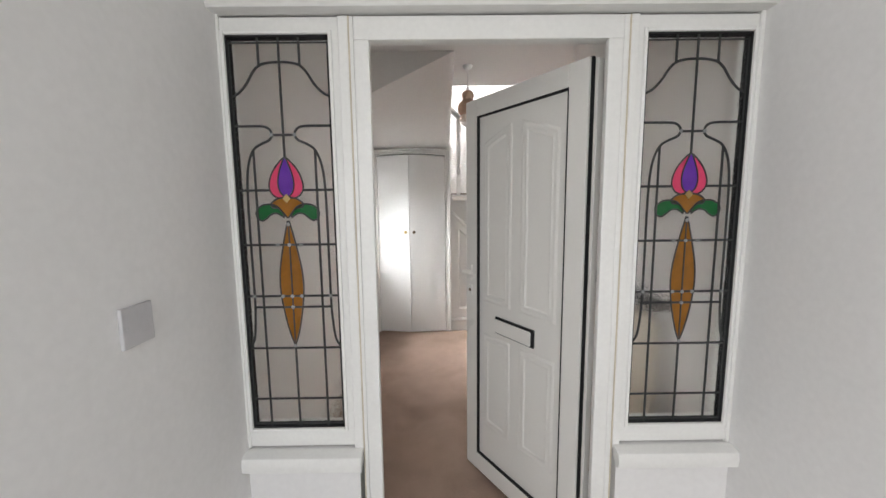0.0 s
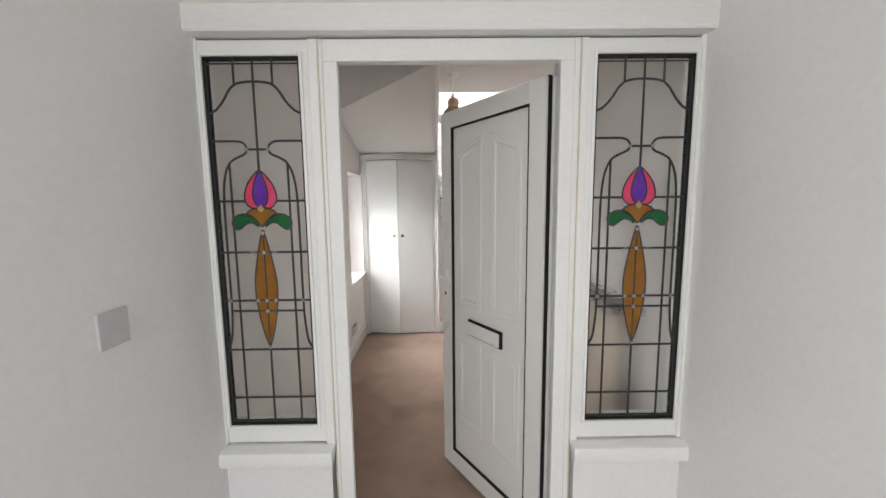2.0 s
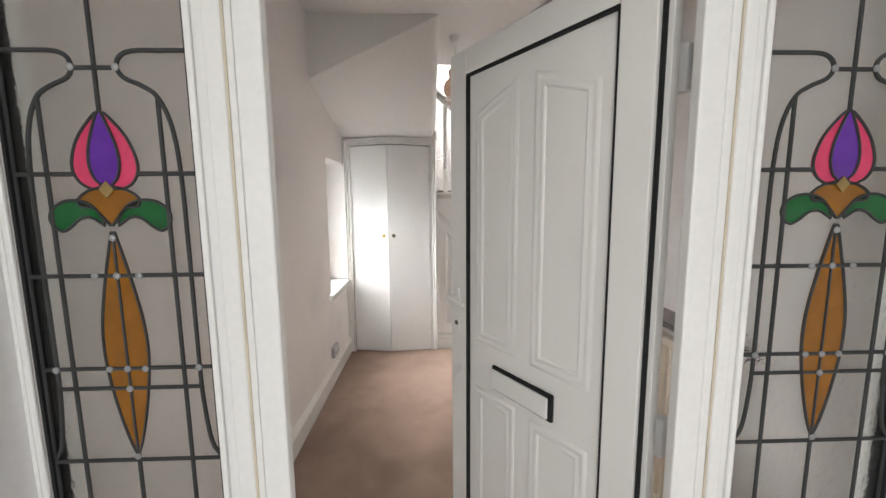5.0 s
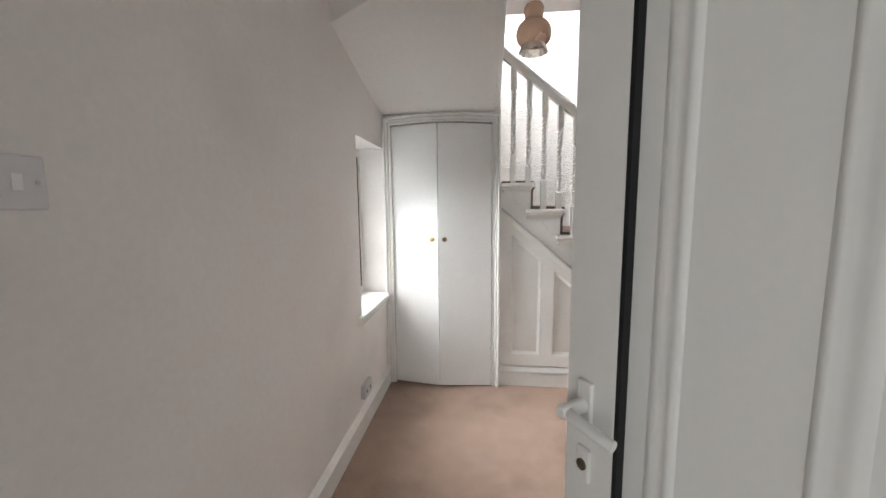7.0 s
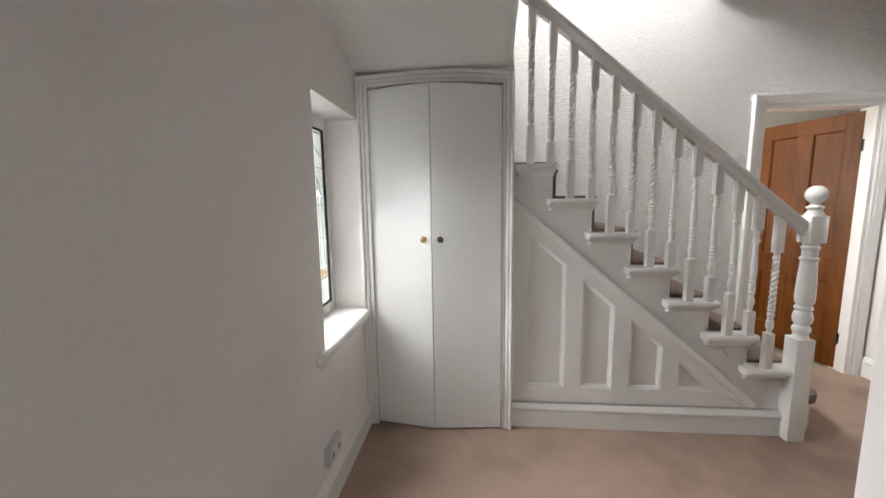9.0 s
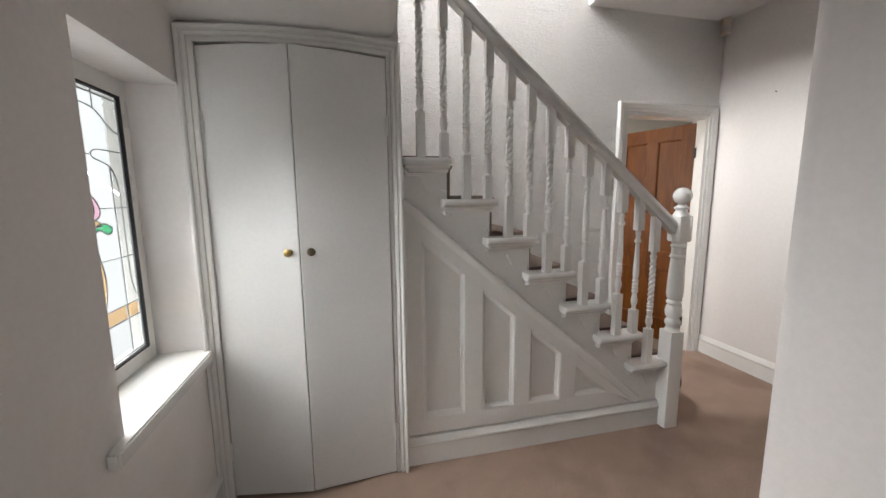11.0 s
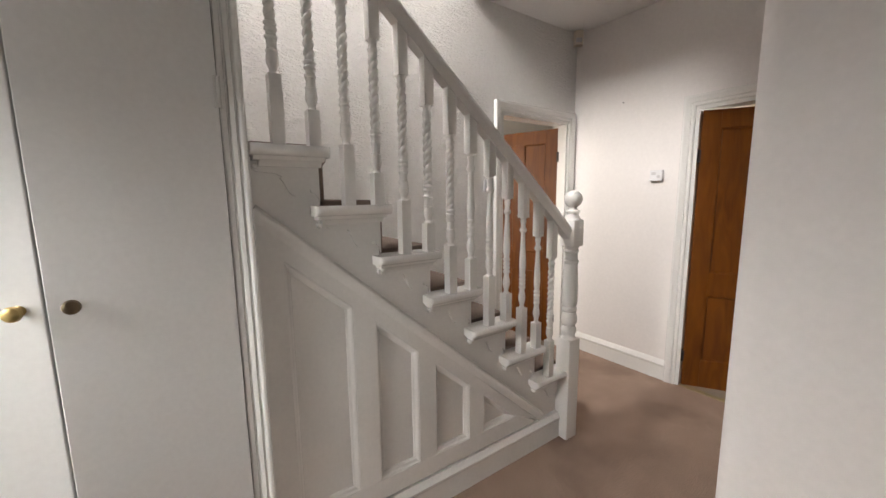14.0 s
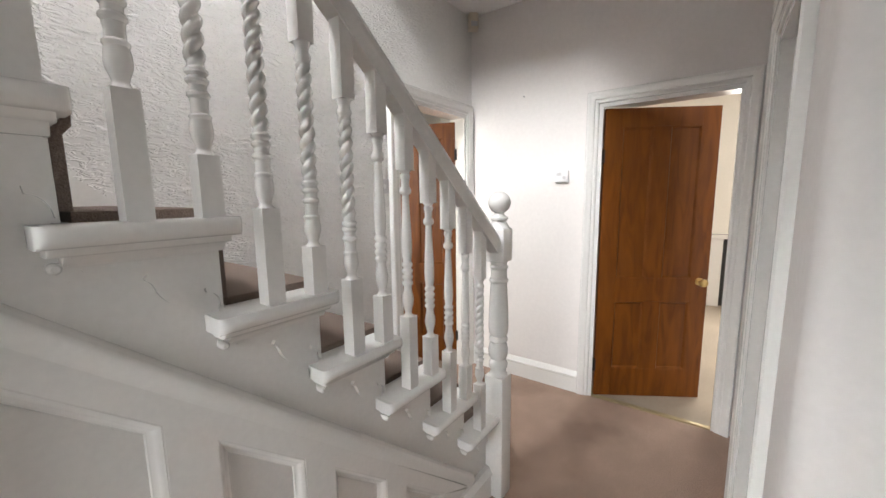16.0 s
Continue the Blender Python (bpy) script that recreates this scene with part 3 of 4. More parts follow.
    part("calyx", prism(bmesh.new(), lower(q), "y", -0.0115, -0.009), BRASS, t, "gold diamond", local=True)
    for s in (-1, 1):
        piece("leaf", curve([(s * x, z) for x, z in ((0.012, 1.452), (0.03, 1.478), (0.055, 1.489), (0.085, 1.486), (0.106, 1.468), (0.106, 1.446), (0.09, 1.433), (0.074, 1.44), (0.056, 1.455), (0.036, 1.458), (0.014, 1.444))], 3), green, "green leaf")
    half = [(0.003, 1.43), (0.014, 1.385), (0.028, 1.32), (0.038, 1.26), (0.041, 1.205), (0.037, 1.15), (0.026, 1.08), (0.012, 1.02), (0.001, 0.99)]
    piece("stem", curve([(-x, z) for x, z in half] + half[::-1], 3), amber, "long amber stem")
    line([(0.5, 1.42 - drop), (0.5, 1.0)], 0.006)
    if amber_bar:
        for u0, u1 in ((0.03, 0.19), (0.19, 0.5), (0.5, 0.81), (0.81, 0.97)):
            part("amber_bar", prism(bmesh.new(), [((u - 0.5) * w, zz(z)) for u, z in ((u0 + 0.01, amber_bar[0]), (u1 - 0.01, amber_bar[0]), (u1 - 0.01, amber_bar[1]), (u0 + 0.01, amber_bar[1]))], "y", -0.0055, -0.0025), amber, t, "amber glass bar", local=True)
        return t
    for u, z in ((0.5, 1.349), (0.5, 1.167), (0.5, 1.127), (0.38, 1.349), (0.62, 1.349), (0.4, 1.167), (0.6, 1.167), (0.10, 1.167), (0.90, 1.167), (0.5, 1.42), (0.5, 0.985), (0.385, 1.72), (0.615, 1.72)):
        part("solder_joint", lathe(bmesh.new(), [(0.0015, -0.0125), (0.006, -0.0115), (0.007, -0.0095)], 8, ((u - 0.5) * w, 0, zz(z)), "y"), SOLDER, t, local=True)
    return t


for x0, x1 in PX:
    leaded_panel("leaded_sidelight", pose((x0 + x1) / 2, 3.0, PZ0), x1 - x0, PZ1 - PZ0, "leaded obscure glass sidelight with pink tulip and green leaves", "stained glass", OBSCURE, FILMS, LEAD,
                 ((1.5365, 0.01, 0.33), (1.5365, 0.67, 0.99), (1.349, 0.01, 0.99), (1.167, 0.01, 0.99), (1.127, 0.09, 0.91), (0.976, 0.01, 0.99), (0.784, 0.01, 0.99)))
# ---- front door leaf, standing open into the hall ----
door = thing("door_1", pose(0.43, 3.085, 0.012, 0, 0, 122.2), "white panelled plastic front door standing open inwards", "front door", "", "structure")
LW, LH = 0.739, 1.985
bm = bmesh.new()
for a, b, z0, z1 in ((0, 0.087, 0, LH), (LW - 0.094, LW, 0, LH), (0.087, LW - 0.094, 0, 0.1), (0.087, LW - 0.094, LH - 0.085, LH)):
    box(bm, a, b, -0.068, 0, z0, z1, bevel=0.004)
part("leaf_frame", bm, UPVC, door, local=True)
part("infill_panel", boxed(0.087, LW - 0.094, -0.046, -0.014, 0.1, LH - 0.085), UPVC, door, local=True)
for side, y0, y1 in ((1, -0.0135, 0.001), (-1, -0.061, -0.0465)):
    bm = bmesh.new()
    for a, b, z0, z1 in ((0.087, 0.0902, 0.1, LH - 0.085), (LW - 0.101, LW - 0.094, 0.1, LH - 0.085), (0.0902, LW - 0.101, 0.1, 0.107), (0.0902, LW - 0.101, LH - 0.092, LH - 0.085)):
        box(bm, a, b, y0, y1, z0, z1)
    part("gasket", bm, GASKET, door, "black rubber gasket", local=True)
bm = bmesh.new()
box(bm, -0.004, 0.0, -0.03, -0.012, 0.0, LH)
box(bm, 0.0, LW, -0.03, -0.018, LH, LH + 0.004)
part("gasket", bm, GASKET, door, "black rubber weather seal", local=True)
part("rebate", boxed(-0.014, -0.0, -0.068, -0.034, 0.0, LH, bevel=0.002), UPVC, door, local=True)
RAISED = [(-0.021, 0), (-0.016, 0.0036), (-0.010, 0.0055), (-0.004, 0.003), (0.004, 0.0028), (0.010, 0.0068), (0.015, 0.0055), (0.021, 0)]


def ring(x0, x1, z0, za, zb):
    """Moulding round a door panel whose top rises from za to zb."""
    top = [(x0 + (x1 - x0) * t, za + (zb - za) * (t + 0.22 * t * (1 - t) * (1 if zb > za else -1))) for t in (0, 0.25, 0.5, 0.75, 1)] if za != zb else [(x0, za), (x1, zb)]
    pts = [(x, 0, z) for x, z in [(x1, z0), (x0, z0)] + top]
    for y, o in ((-0.014, 1), (-0.046, -1)):
        q = [(x, y, z) for x, _, z in pts]
        part("panel_moulding", sweep(bmesh.new(), q, RAISED, (0, o, 0), closed=True), UPVC, door, local=True, smooth=50)


ring(0.152, 0.322, 0.987, 1.748, 1.805)
ring(0.424, 0.586, 0.987, 1.805, 1.748)
ring(0.152, 0.322, 0.306, 0.776, 0.776)
ring(0.424, 0.586, 0.306, 0.776, 0.776)
lp = part("letter_plate", boxed(0.245, 0.505, -0.014, -0.002, 0.826, 0.910, bevel=0.004), GASKET, door, "black letter plate surround", local=True)
part("flap", boxed(0.259, 0.5, -0.004, 0.005, 0.833, 0.899, bevel=0.003), UPVC, lp, "white letter flap", local=True)
for y, s in ((0.0, 1), (-0.068, -1)):
    hp = part("handle_plate", boxed(LW - 0.058, LW - 0.028, y, y + 0.009 * s, 1.068, 1.15, bevel=0.004), UPVC, door, "white handle rose", local=True)
    lv = lathe(bmesh.new(), [(0.011, 0), (0.011, 0.03), (0.012, 0.04), (0.008, 0.047)] if s > 0 else [(0.008, -0.047), (0.012, -0.04), (0.011, -0.03), (0.011, 0)], 14, (LW - 0.043, y + 0.008 * s, 1.112), "y")
    tube(lv, curve([(LW - 0.043, y + 0.042 * s, 1.112), (LW - 0.07, y + 0.048 * s, 1.111), (LW - 0.105, y + 0.046 * s, 1.107), (LW - 0.128, y + 0.043 * s, 1.104)], 4), 0.0085, 10)
    part("lever", lv, UPVC, hp, "white lever", local=True, smooth=40)
    es = part("escutcheon", boxed(LW - 0.056, LW - 0.03, y, y + 0.007 * s, 0.985, 1.04, bevel=0.003), UPVC, door, "white keyhole plate", local=True)
    part("keyhole", lathe(bmesh.new(), [(0.009, min(0, 0.0095 * s)), (0.009, max(0, 0.0095 * s))], 14, (LW - 0.043, y, 1.013), "y"), BRONZE, es, "dark lock cylinder", local=True)
part("lock_strip", boxed(LW, LW + 0.0015, -0.044, -0.026, 0.35, 1.6), GREYP, door, "pale metal lock strip", local=True)
for z in (0.25, 0.85, 1.7):
    part("hinge", boxed(-0.03, 0.012, -0.098, -0.0685, z, z + 0.1, bevel=0.006), PLASTIC, door, "white hinge", local=True)
# keeps on the frame's lock side
for z0, z1 in ((1.285, 1.347), (0.86, 1.186), (0.35, 0.45)):
    k = tagged(part("lock_keep", boxed(-0.3535, -0.349, 3.021, 3.052, z0, z1, bevel=0.001), KEEP), "tarnished metal lock keep on the door frame", "lock keep", "lock keeps")
    part("slot", boxed(-0.3492, -0.3482, 3.027, 3.044, z0 + 0.036, z0 + 0.055), GASKET, k, "dark slot")

# ---- cupboard under the upper stairs ----
YA, YM, YZ = 5.958, 5.898, 5.938
cup = thing("cupboard", pose(-0.42, 5.95, 0), "white painted fitted cupboard with two bowed doors", "cupboard")
part("back", boxed(-0.86, 0.0, 6.3, 6.32, 0.0, 2.06), CUP, cup)
part("side", boxed(-0.012, 0.004, 5.985, 6.3, 0.0, 2.06), CUP, cup)


def leaf(x0, y0, x1, y1, z0, za, zb, hinge_at_start):
    """A flat cupboard door between two plan points, its head rising from za to zb."""
    d = Vector((x1 - x0, y1 - y0, 0))
    w = d.length
    m = Matrix.Translation((x0, y0, 0)) @ Matrix.Rotation(math.atan2(d.y, d.x), 4, "Z")
    bm = prism(bmesh.new(), [(0.0015, z0), (w - 0.0015, z0 - 0.002), (w - 0.0015, zb), (w * 0.5, (za + zb) / 2 + 0.004), (0.0015, za)], "y", 0.0, 0.02)
    bmesh.ops.bevel(bm, geom=list(bm.edges), offset=0.002, segments=1, affect="EDGES")
    bm.transform(m)
    dr = part("door", bm, CUP, cup)
    s = 0.045 if not hinge_at_start else w - 0.04
    kb = lathe(bmesh.new(), [(0.010, -0.001), (0.012, -0.004), (0.007, -0.008), (0.007, -0.018), (0.014, -0.024), (0.018, -0.032), (0.016, -0.04), (0.008, -0.045)][::-1], 18, (s, 0, 1.163), "y")
    kb.transform(m)
    part("knob", kb, BRASS if hinge_at_start else BRONZE, dr, "polished brass knob" if hinge_at_start else "darkened bronze knob", smooth=40)
    for z in (0.2, 1.66):
        e = 0.0 if hinge_at_start else w
        hb = box(bmesh.new(), e - 0.012, e + 0.012, -0.0035, 0.0, z, z + 0.085, bevel=0.001)
        tube(hb, [(e, -0.005, z), (e, -0.005, z + 0.085)], 0.005, 8)
        hb.transform(m)
        part("hinge", hb, GLOSS, dr, "painted butt hinge")
    return dr


leaf(-0.8025, YA, -0.446, YM, 0.012, 1.995, 2.008, True)
leaf(-0.444, YM, -0.0505, YZ, 0.012, 2.008, 1.99, False)
gap = bmesh.new()
box(gap, -0.80, -0.05, 5.985, 5.99, 0.0, 2.03)
part("stop", gap, CUP, cup, "door stop behind the gaps")
JAMB = [(0, 0), (0, 0.018), (0.004, 0.022), (0.016, 0.022), (0.018, 0.017), (0.022, 0.017), (0.025, 0.025), (0.036, 0.029), (0.039, 0.024), (0.043, 0.024), (0.046, 0.034), (0.051, 0.038), (0.058, 0.038), (0.063, 0.032), (0.063, -0.02), (0, -0.02)]
bm = sweep(bmesh.new(), [(-0.05, 5.968, 0), (-0.05, 5.968, 2.003)] + [(x, 5.968, z) for x, z in curve([(-0.052, 2.003), (-0.25, 2.018), (-0.45, 2.022), (-0.65, 2.016), (-0.80, 2.005)], 3)][1:] + [(-0.803, 5.968, 0.0)], [(-u, v + 0.004) for u, v in JAMB], (0, -1, 0))
part("surround", bm, GLOSS, cup, "moulded white surround", smooth=18)

# ---- hall window ----
win = thing("window_1", pose(-1.06, 5.64, 0.74), "white framed leaded window with a deep white sill", "window", "", "structure")
bm = bmesh.new()
X0, X1 = -1.11, -1.05
for y0, y1, z0, z1 in ((5.34, 5.405, 0.74, 1.84), (5.90, 5.952, 0.74, 1.84), (5.405, 5.90, 1.775, 1.84), (5.405, 5.90, 0.74, 0.80)):
    box(bm, X0, X1, y0, y1, z0, z1, bevel=0.004)
part("window_frame", bm, UPVC, win)
bm = bmesh.new()
for y0, y1, z0, z1 in ((5.405, 5.412, 0.8, 1.775), (5.893, 5.90, 0.8, 1.775), (5.412, 5.893, 1.768, 1.775), (5.412, 5.893, 0.8, 0.807)):
    box(bm, -1.062, -1.047, y0, y1, z0, z1)
part("gasket", bm, GASKET, win, "black rubber gasket")
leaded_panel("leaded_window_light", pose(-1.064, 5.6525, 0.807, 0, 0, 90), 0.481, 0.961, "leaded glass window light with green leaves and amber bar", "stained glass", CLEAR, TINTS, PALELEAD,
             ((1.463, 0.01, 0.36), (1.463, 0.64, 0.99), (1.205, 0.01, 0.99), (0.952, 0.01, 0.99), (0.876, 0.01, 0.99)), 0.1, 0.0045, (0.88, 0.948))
sl = prism(bmesh.new(), [(-1.05, 5.345), (XL, 5.345), (XL, 5.25), (-0.832, 5.25), (-0.832, 5.962), (-1.05, 5.962)], "z", 0.692, 0.742)
bmesh.ops.bevel(sl, geom=list(sl.edges), offset=0.006, segments=2, affect="EDGES")
structure("window_sill", sl, GLOSS, "bright white gloss timber window sill", "sill", 40)
tagged(part("backdrop", boxed(-2.05, -2.0, 3.0, 14.0, -0.12, 6.5), SKYCARD), "bright overcast distance outside the window", "backdrop", "", "structure")

# ---- staircase ----
RISE, GO = 0.193, 0.2225
st = thing("staircase", pose(0.8, 6.4, 0), "white painted timber staircase with carpeted steps and turned balusters", "staircase")


def nose(k):
    return 0.924 + GO * (5 - k) if k < 9 else -0.014 - GO * (k - 9)


def tz(k):
    """Top of step k."""
    return 0.029 + RISE * k if k > 0 else 0.0


SY, SB = 5.985, 5.998


def rounded(bm, sec, a, b, z, r):
    """A moulding of section sec (out, up) from a to b, its two ends rounded back over r."""
    rings = []
    for x, k in [(a + r * (1 - math.cos(t)), t) for t in (0, 0.4, 0.8, 1.2, 1.57)] + [(b - r * (1 - math.cos(t)), t) for t in (1.57, 1.2, 0.8, 0.4, 0)]:
        top = max(u for u, v in sec)
        back = top - r * (1 - math.sin(k)) * 0.9
        rings.append([bm.verts.new((x, SY + 0.0135 - min(u + 0.0085, back + 0.0085 - (top - u) * 0.25) if u > 0 else SB - 0.0005, z + v)) for u, v in sec])
    n = len(sec)
    for p, q in zip(rings, rings[1:]):
        for i in range(n):
            bm.faces.new((p[i], p[(i + 1) % n], q[(i + 1) % n], q[i]))
    bm.faces.new(rings[0])
    bm.faces.new(rings[-1])


# cut string, one board a step
for k in range(2, 10):
    xa, xb = max(nose(k + 1) - 0.03, 0.012), nose(k) - 0.03
    if xb > xa + 0.005:
        part("string", boxed(xa, xb, SB, SY + 0.043, 0.0, tz(k) - 0.033), GLOSS, st)
for k in range(1, 11):
    x1 = nose(k)
    x0 = x1 - GO - 0.03
    z = tz(k)
    if k == 1:
        tr = prism(bmesh.new(), curve([(x0, 6.04), (1.70, 6.03), (1.76, 6.05), (1.80, 6.10), (1.815, 6.2), (1.815, 6.8)], 4) + [(x0, 6.8)], "z", 0.0, z - 0.014)
        part("step", tr, GLOSS, st)
        cp = prism(bmesh.new(), curve([(x0, 6.03), (1.70, 6.018), (1.775, 6.038), (1.82, 6.09), (1.832, 6.2), (1.832, 6.8)], 4) + [(x0, 6.8)], "z", z - 0.05, z + 0.002)
        bmesh.ops.bevel(cp, geom=[e for e in cp.edges if abs(e.verts[0].co.z - e.verts[1].co.z) < 1e-5], offset=0.012, segments=3, affect="EDGES")
        part("stair_carpet", cp, STAIRC, st, "taupe carpet on the bullnose step", smooth=40)
        continue
    part("riser", boxed(x1 - 0.03, x1 - 0.014, SY + 0.044, 6.8, tz(k - 1), z - 0.032), GLOSS, st)
    part("tread", boxed(x0, x1, SY + 0.044, 6.8, z - 0.032, z - 0.002), GLOSS, st)
    # carpet wrapped over the nosing and down the riser
    cs = [(x0 + 0.03, z - 0.0015), (x1 - 0.004, z - 0.0015), (x1 + 0.002, z - 0.01), (x1 + 0.001, z - 0.034), (x1 - 0.0125, z - 0.05), (x1 - 0.0125, tz(k - 1) + 0.017), (x1 + 0.004, tz(k - 1) + 0.017), (x1 + 0.004, z - 0.055), (x1 + 0.016, z - 0.04), (x1 + 0.018, z - 0.004), (x1 + 0.008, z + 0.013), (x1 - 0.01, z + 0.016), (x0 + 0.03, z + 0.016)]
    if k <= 9:
        part("stair_carpet", prism(bmesh.new(), cs, "y", SY + 0.05, 6.79), STAIRC, st, "dark taupe stair carpet", smooth=35)
    if k <= 8:
        # moulded return nosing on the string side
        a, b = x1 - 0.28, x1 + 0.003
        a = max(a, 0.014)
        sec = [(0.0, -0.0345), (0.048, -0.0345), (0.056, -0.031), (0.063, -0.024), (0.066, -0.016), (0.064, -0.007), (0.057, 0.0), (0.0, 0.0)]
        lip = bmesh.new()
        rounded(lip, sec, a, b, z, 0.022)
        rounded(lip, [(0.0, -0.048), (0.034, -0.048), (0.039, -0.044), (0.044, -0.0348), (0.0, -0.0348)], a + 0.012, b - 0.016, z, 0.008)
        rounded(lip, [(0.0, -0.066), (0.014, -0.066), (0.018, -0.06), (0.024, -0.054), (0.033, -0.0482), (0.0, -0.0482)], a + 0.03, b - 0.022, z, 0.01)
        part("return_nosing", box(lip, a, b - 0.002, SY + 0.005, SY + 0.05, z - 0.032, z - 0.001), GLOSS, st, smooth=45)
    if k <= 8:
        # scrolled bracket under the return
        a = x1 - 0.262
        u = [(0, -0.006), (0.012, -0.022), (0.03, -0.012), (0.045, -0.022), (0.096, -0.026), (0.118, -0.036)]
        u2 = [(0.112, -0.044), (0.124, -0.056), (0.133, -0.078), (0.15, -0.096), (0.17, -0.1), (0.19, -0.094), (0.207, -0.076)]
        u3 = [(0.209, -0.088), (0.222, -0.092), (0.233, -0.106), (0.237, -0.124)]
        ol = [(max(a + p, 0.014), z - 0.06 + q) for p, q in [(0, 0)] + [tuple(c2) for w in (u, u2, u3) for c2 in curve(w, 3)] + [(0.237, 0)]]
        part("bracket", prism(bmesh.new(), ol, "y", SY + 0.002, SB + 0.0005), GLOSS, st, "scroll-cut bracket")
        # Small roll added to stand in for the highlight on the nosing's left end.
        part("scroll", lathe(bmesh.new(), [(0.005, SY - 0.02), (0.0085, SY - 0.015), (0.0085, SY + 0.0025)], 12, (max(a, 0.03) + 0.003, 0, z - 0.066), "y"), GLOSS, st, smooth=50)
# string board along the papered wall
part("wall_string", prism(bmesh.new(), [(1.78, 0.02), (1.78, 0.3), (-0.3, 2.09), (-0.3, 1.75), (1.5, 0.02)], "y", 6.802, 6.8195), GLOSS, st, "white string board against the wall")
# raking moulding and spandrel panelling
rake = lambda x, c: c - 0.862 * x
MOULD = [(-0.024, 0.0), (-0.024, 0.021), (-0.016, 0.0225), (-0.006, 0.0265), (0.006, 0.0285), (0.013, 0.0275), (0.017, 0.023), (0.02, 0.014), (0.025, 0.009), (0.025, 0.0)]
part("raking_moulding", sweep(bmesh.new(), [(0.014, SB - 0.0005, rake(0.014, 1.382)), (1.40, SB - 0.0005, rake(1.40, 1.382))], MOULD, (0, -1, 0)), GLOSS, st, smooth=45)
PAN = ((0.095, 0.327), (0.414, 0.606), (0.688, 0.882), (0.969, 1.204))
fr_y0, fr_y1 = SY - 0.008, SB - 0.0005
xs = [0.014] + [v for p in PAN for v in p] + [1.42]
for i in range(0, len(xs), 2):
    a, b = xs[i], xs[i + 1]
    if i == 8:
        continue
    part("stile", prism(bmesh.new(), [(a, 0.17), (b, 0.17), (b, rake(b, 1.288)), (a, rake(a, 1.288))], "y", fr_y0, fr_y1), GLOSS, st)
part("bottom_rail", prism(bmesh.new(), [(0.0142, 0.165), (1.36, 0.165), (1.204, 0.25), (0.0142, 0.25)], "y", fr_y0 - 0.0004, fr_y1), GLOSS, st)
part("raking_rail", prism(bmesh.new(), [(0.0142, rake(0.0142, 1.288)), (1.204, 0.25), (1.36, 0.173), (0.0142, rake(0.0142, 1.36))], "y", fr_y0 - 0.0002, fr_y1), GLOSS, st)
BEAD = [(0.0, 0.0), (0.0, 0.0185), (0.003, 0.0195), (0.007, 0.018), (0.013, 0.011), (0.019, 0.005), (0.023, 0.0035), (0.025, 0.0)]
for a, b in PAN:
    zt0, zt1 = rake(a, 1.288), max(rake(b, 1.288), 0.2525)
    pts = [(a, 0.25), (b, 0.25), (b, zt1), (a, zt0)] if zt1 > 0.26 else [(a, 0.25), (b, 0.25), (a, zt0)]
    q = [(x, SB - 0.0002, z) for x, z in pts]
    part("panel_bead", sweep(bmesh.new(), q[::-1], [(-u, v) for u, v in BEAD], (0, -1, 0), closed=True), GLOSS, st, smooth=30)
part("plinth", sweep(bmesh.new(), [(1.552, SB - 0.001, 0), (0.0145, SB - 0.001, 0)], [(-u, v + 0.012 if v else 0.0) for u, v in SKIRTING], (0, -1, 0)), GLOSS, st, "moulded white skirting", smooth=40)

# balusters: square foot, turned shaft, square head
RAILZ = lambda x: 1.692 + 0.838 * (0.93 - x)
BW, BY, TS = 0.0195, 5.962, 1.21


def square(bm, z0, z1, top_cut=0.0, h=BW):
    vs = bmesh.ops.create_cube(bm, size=1, matrix=Matrix.LocRotScale((0, 0, (z0 + z1) / 2), None, (2 * h, 2 * h, z1 - z0)))["verts"]
    for v in vs:
        if v.co.z > (z0 + z1) / 2:
            v.co.z -= top_cut * v.co.x
    return vs


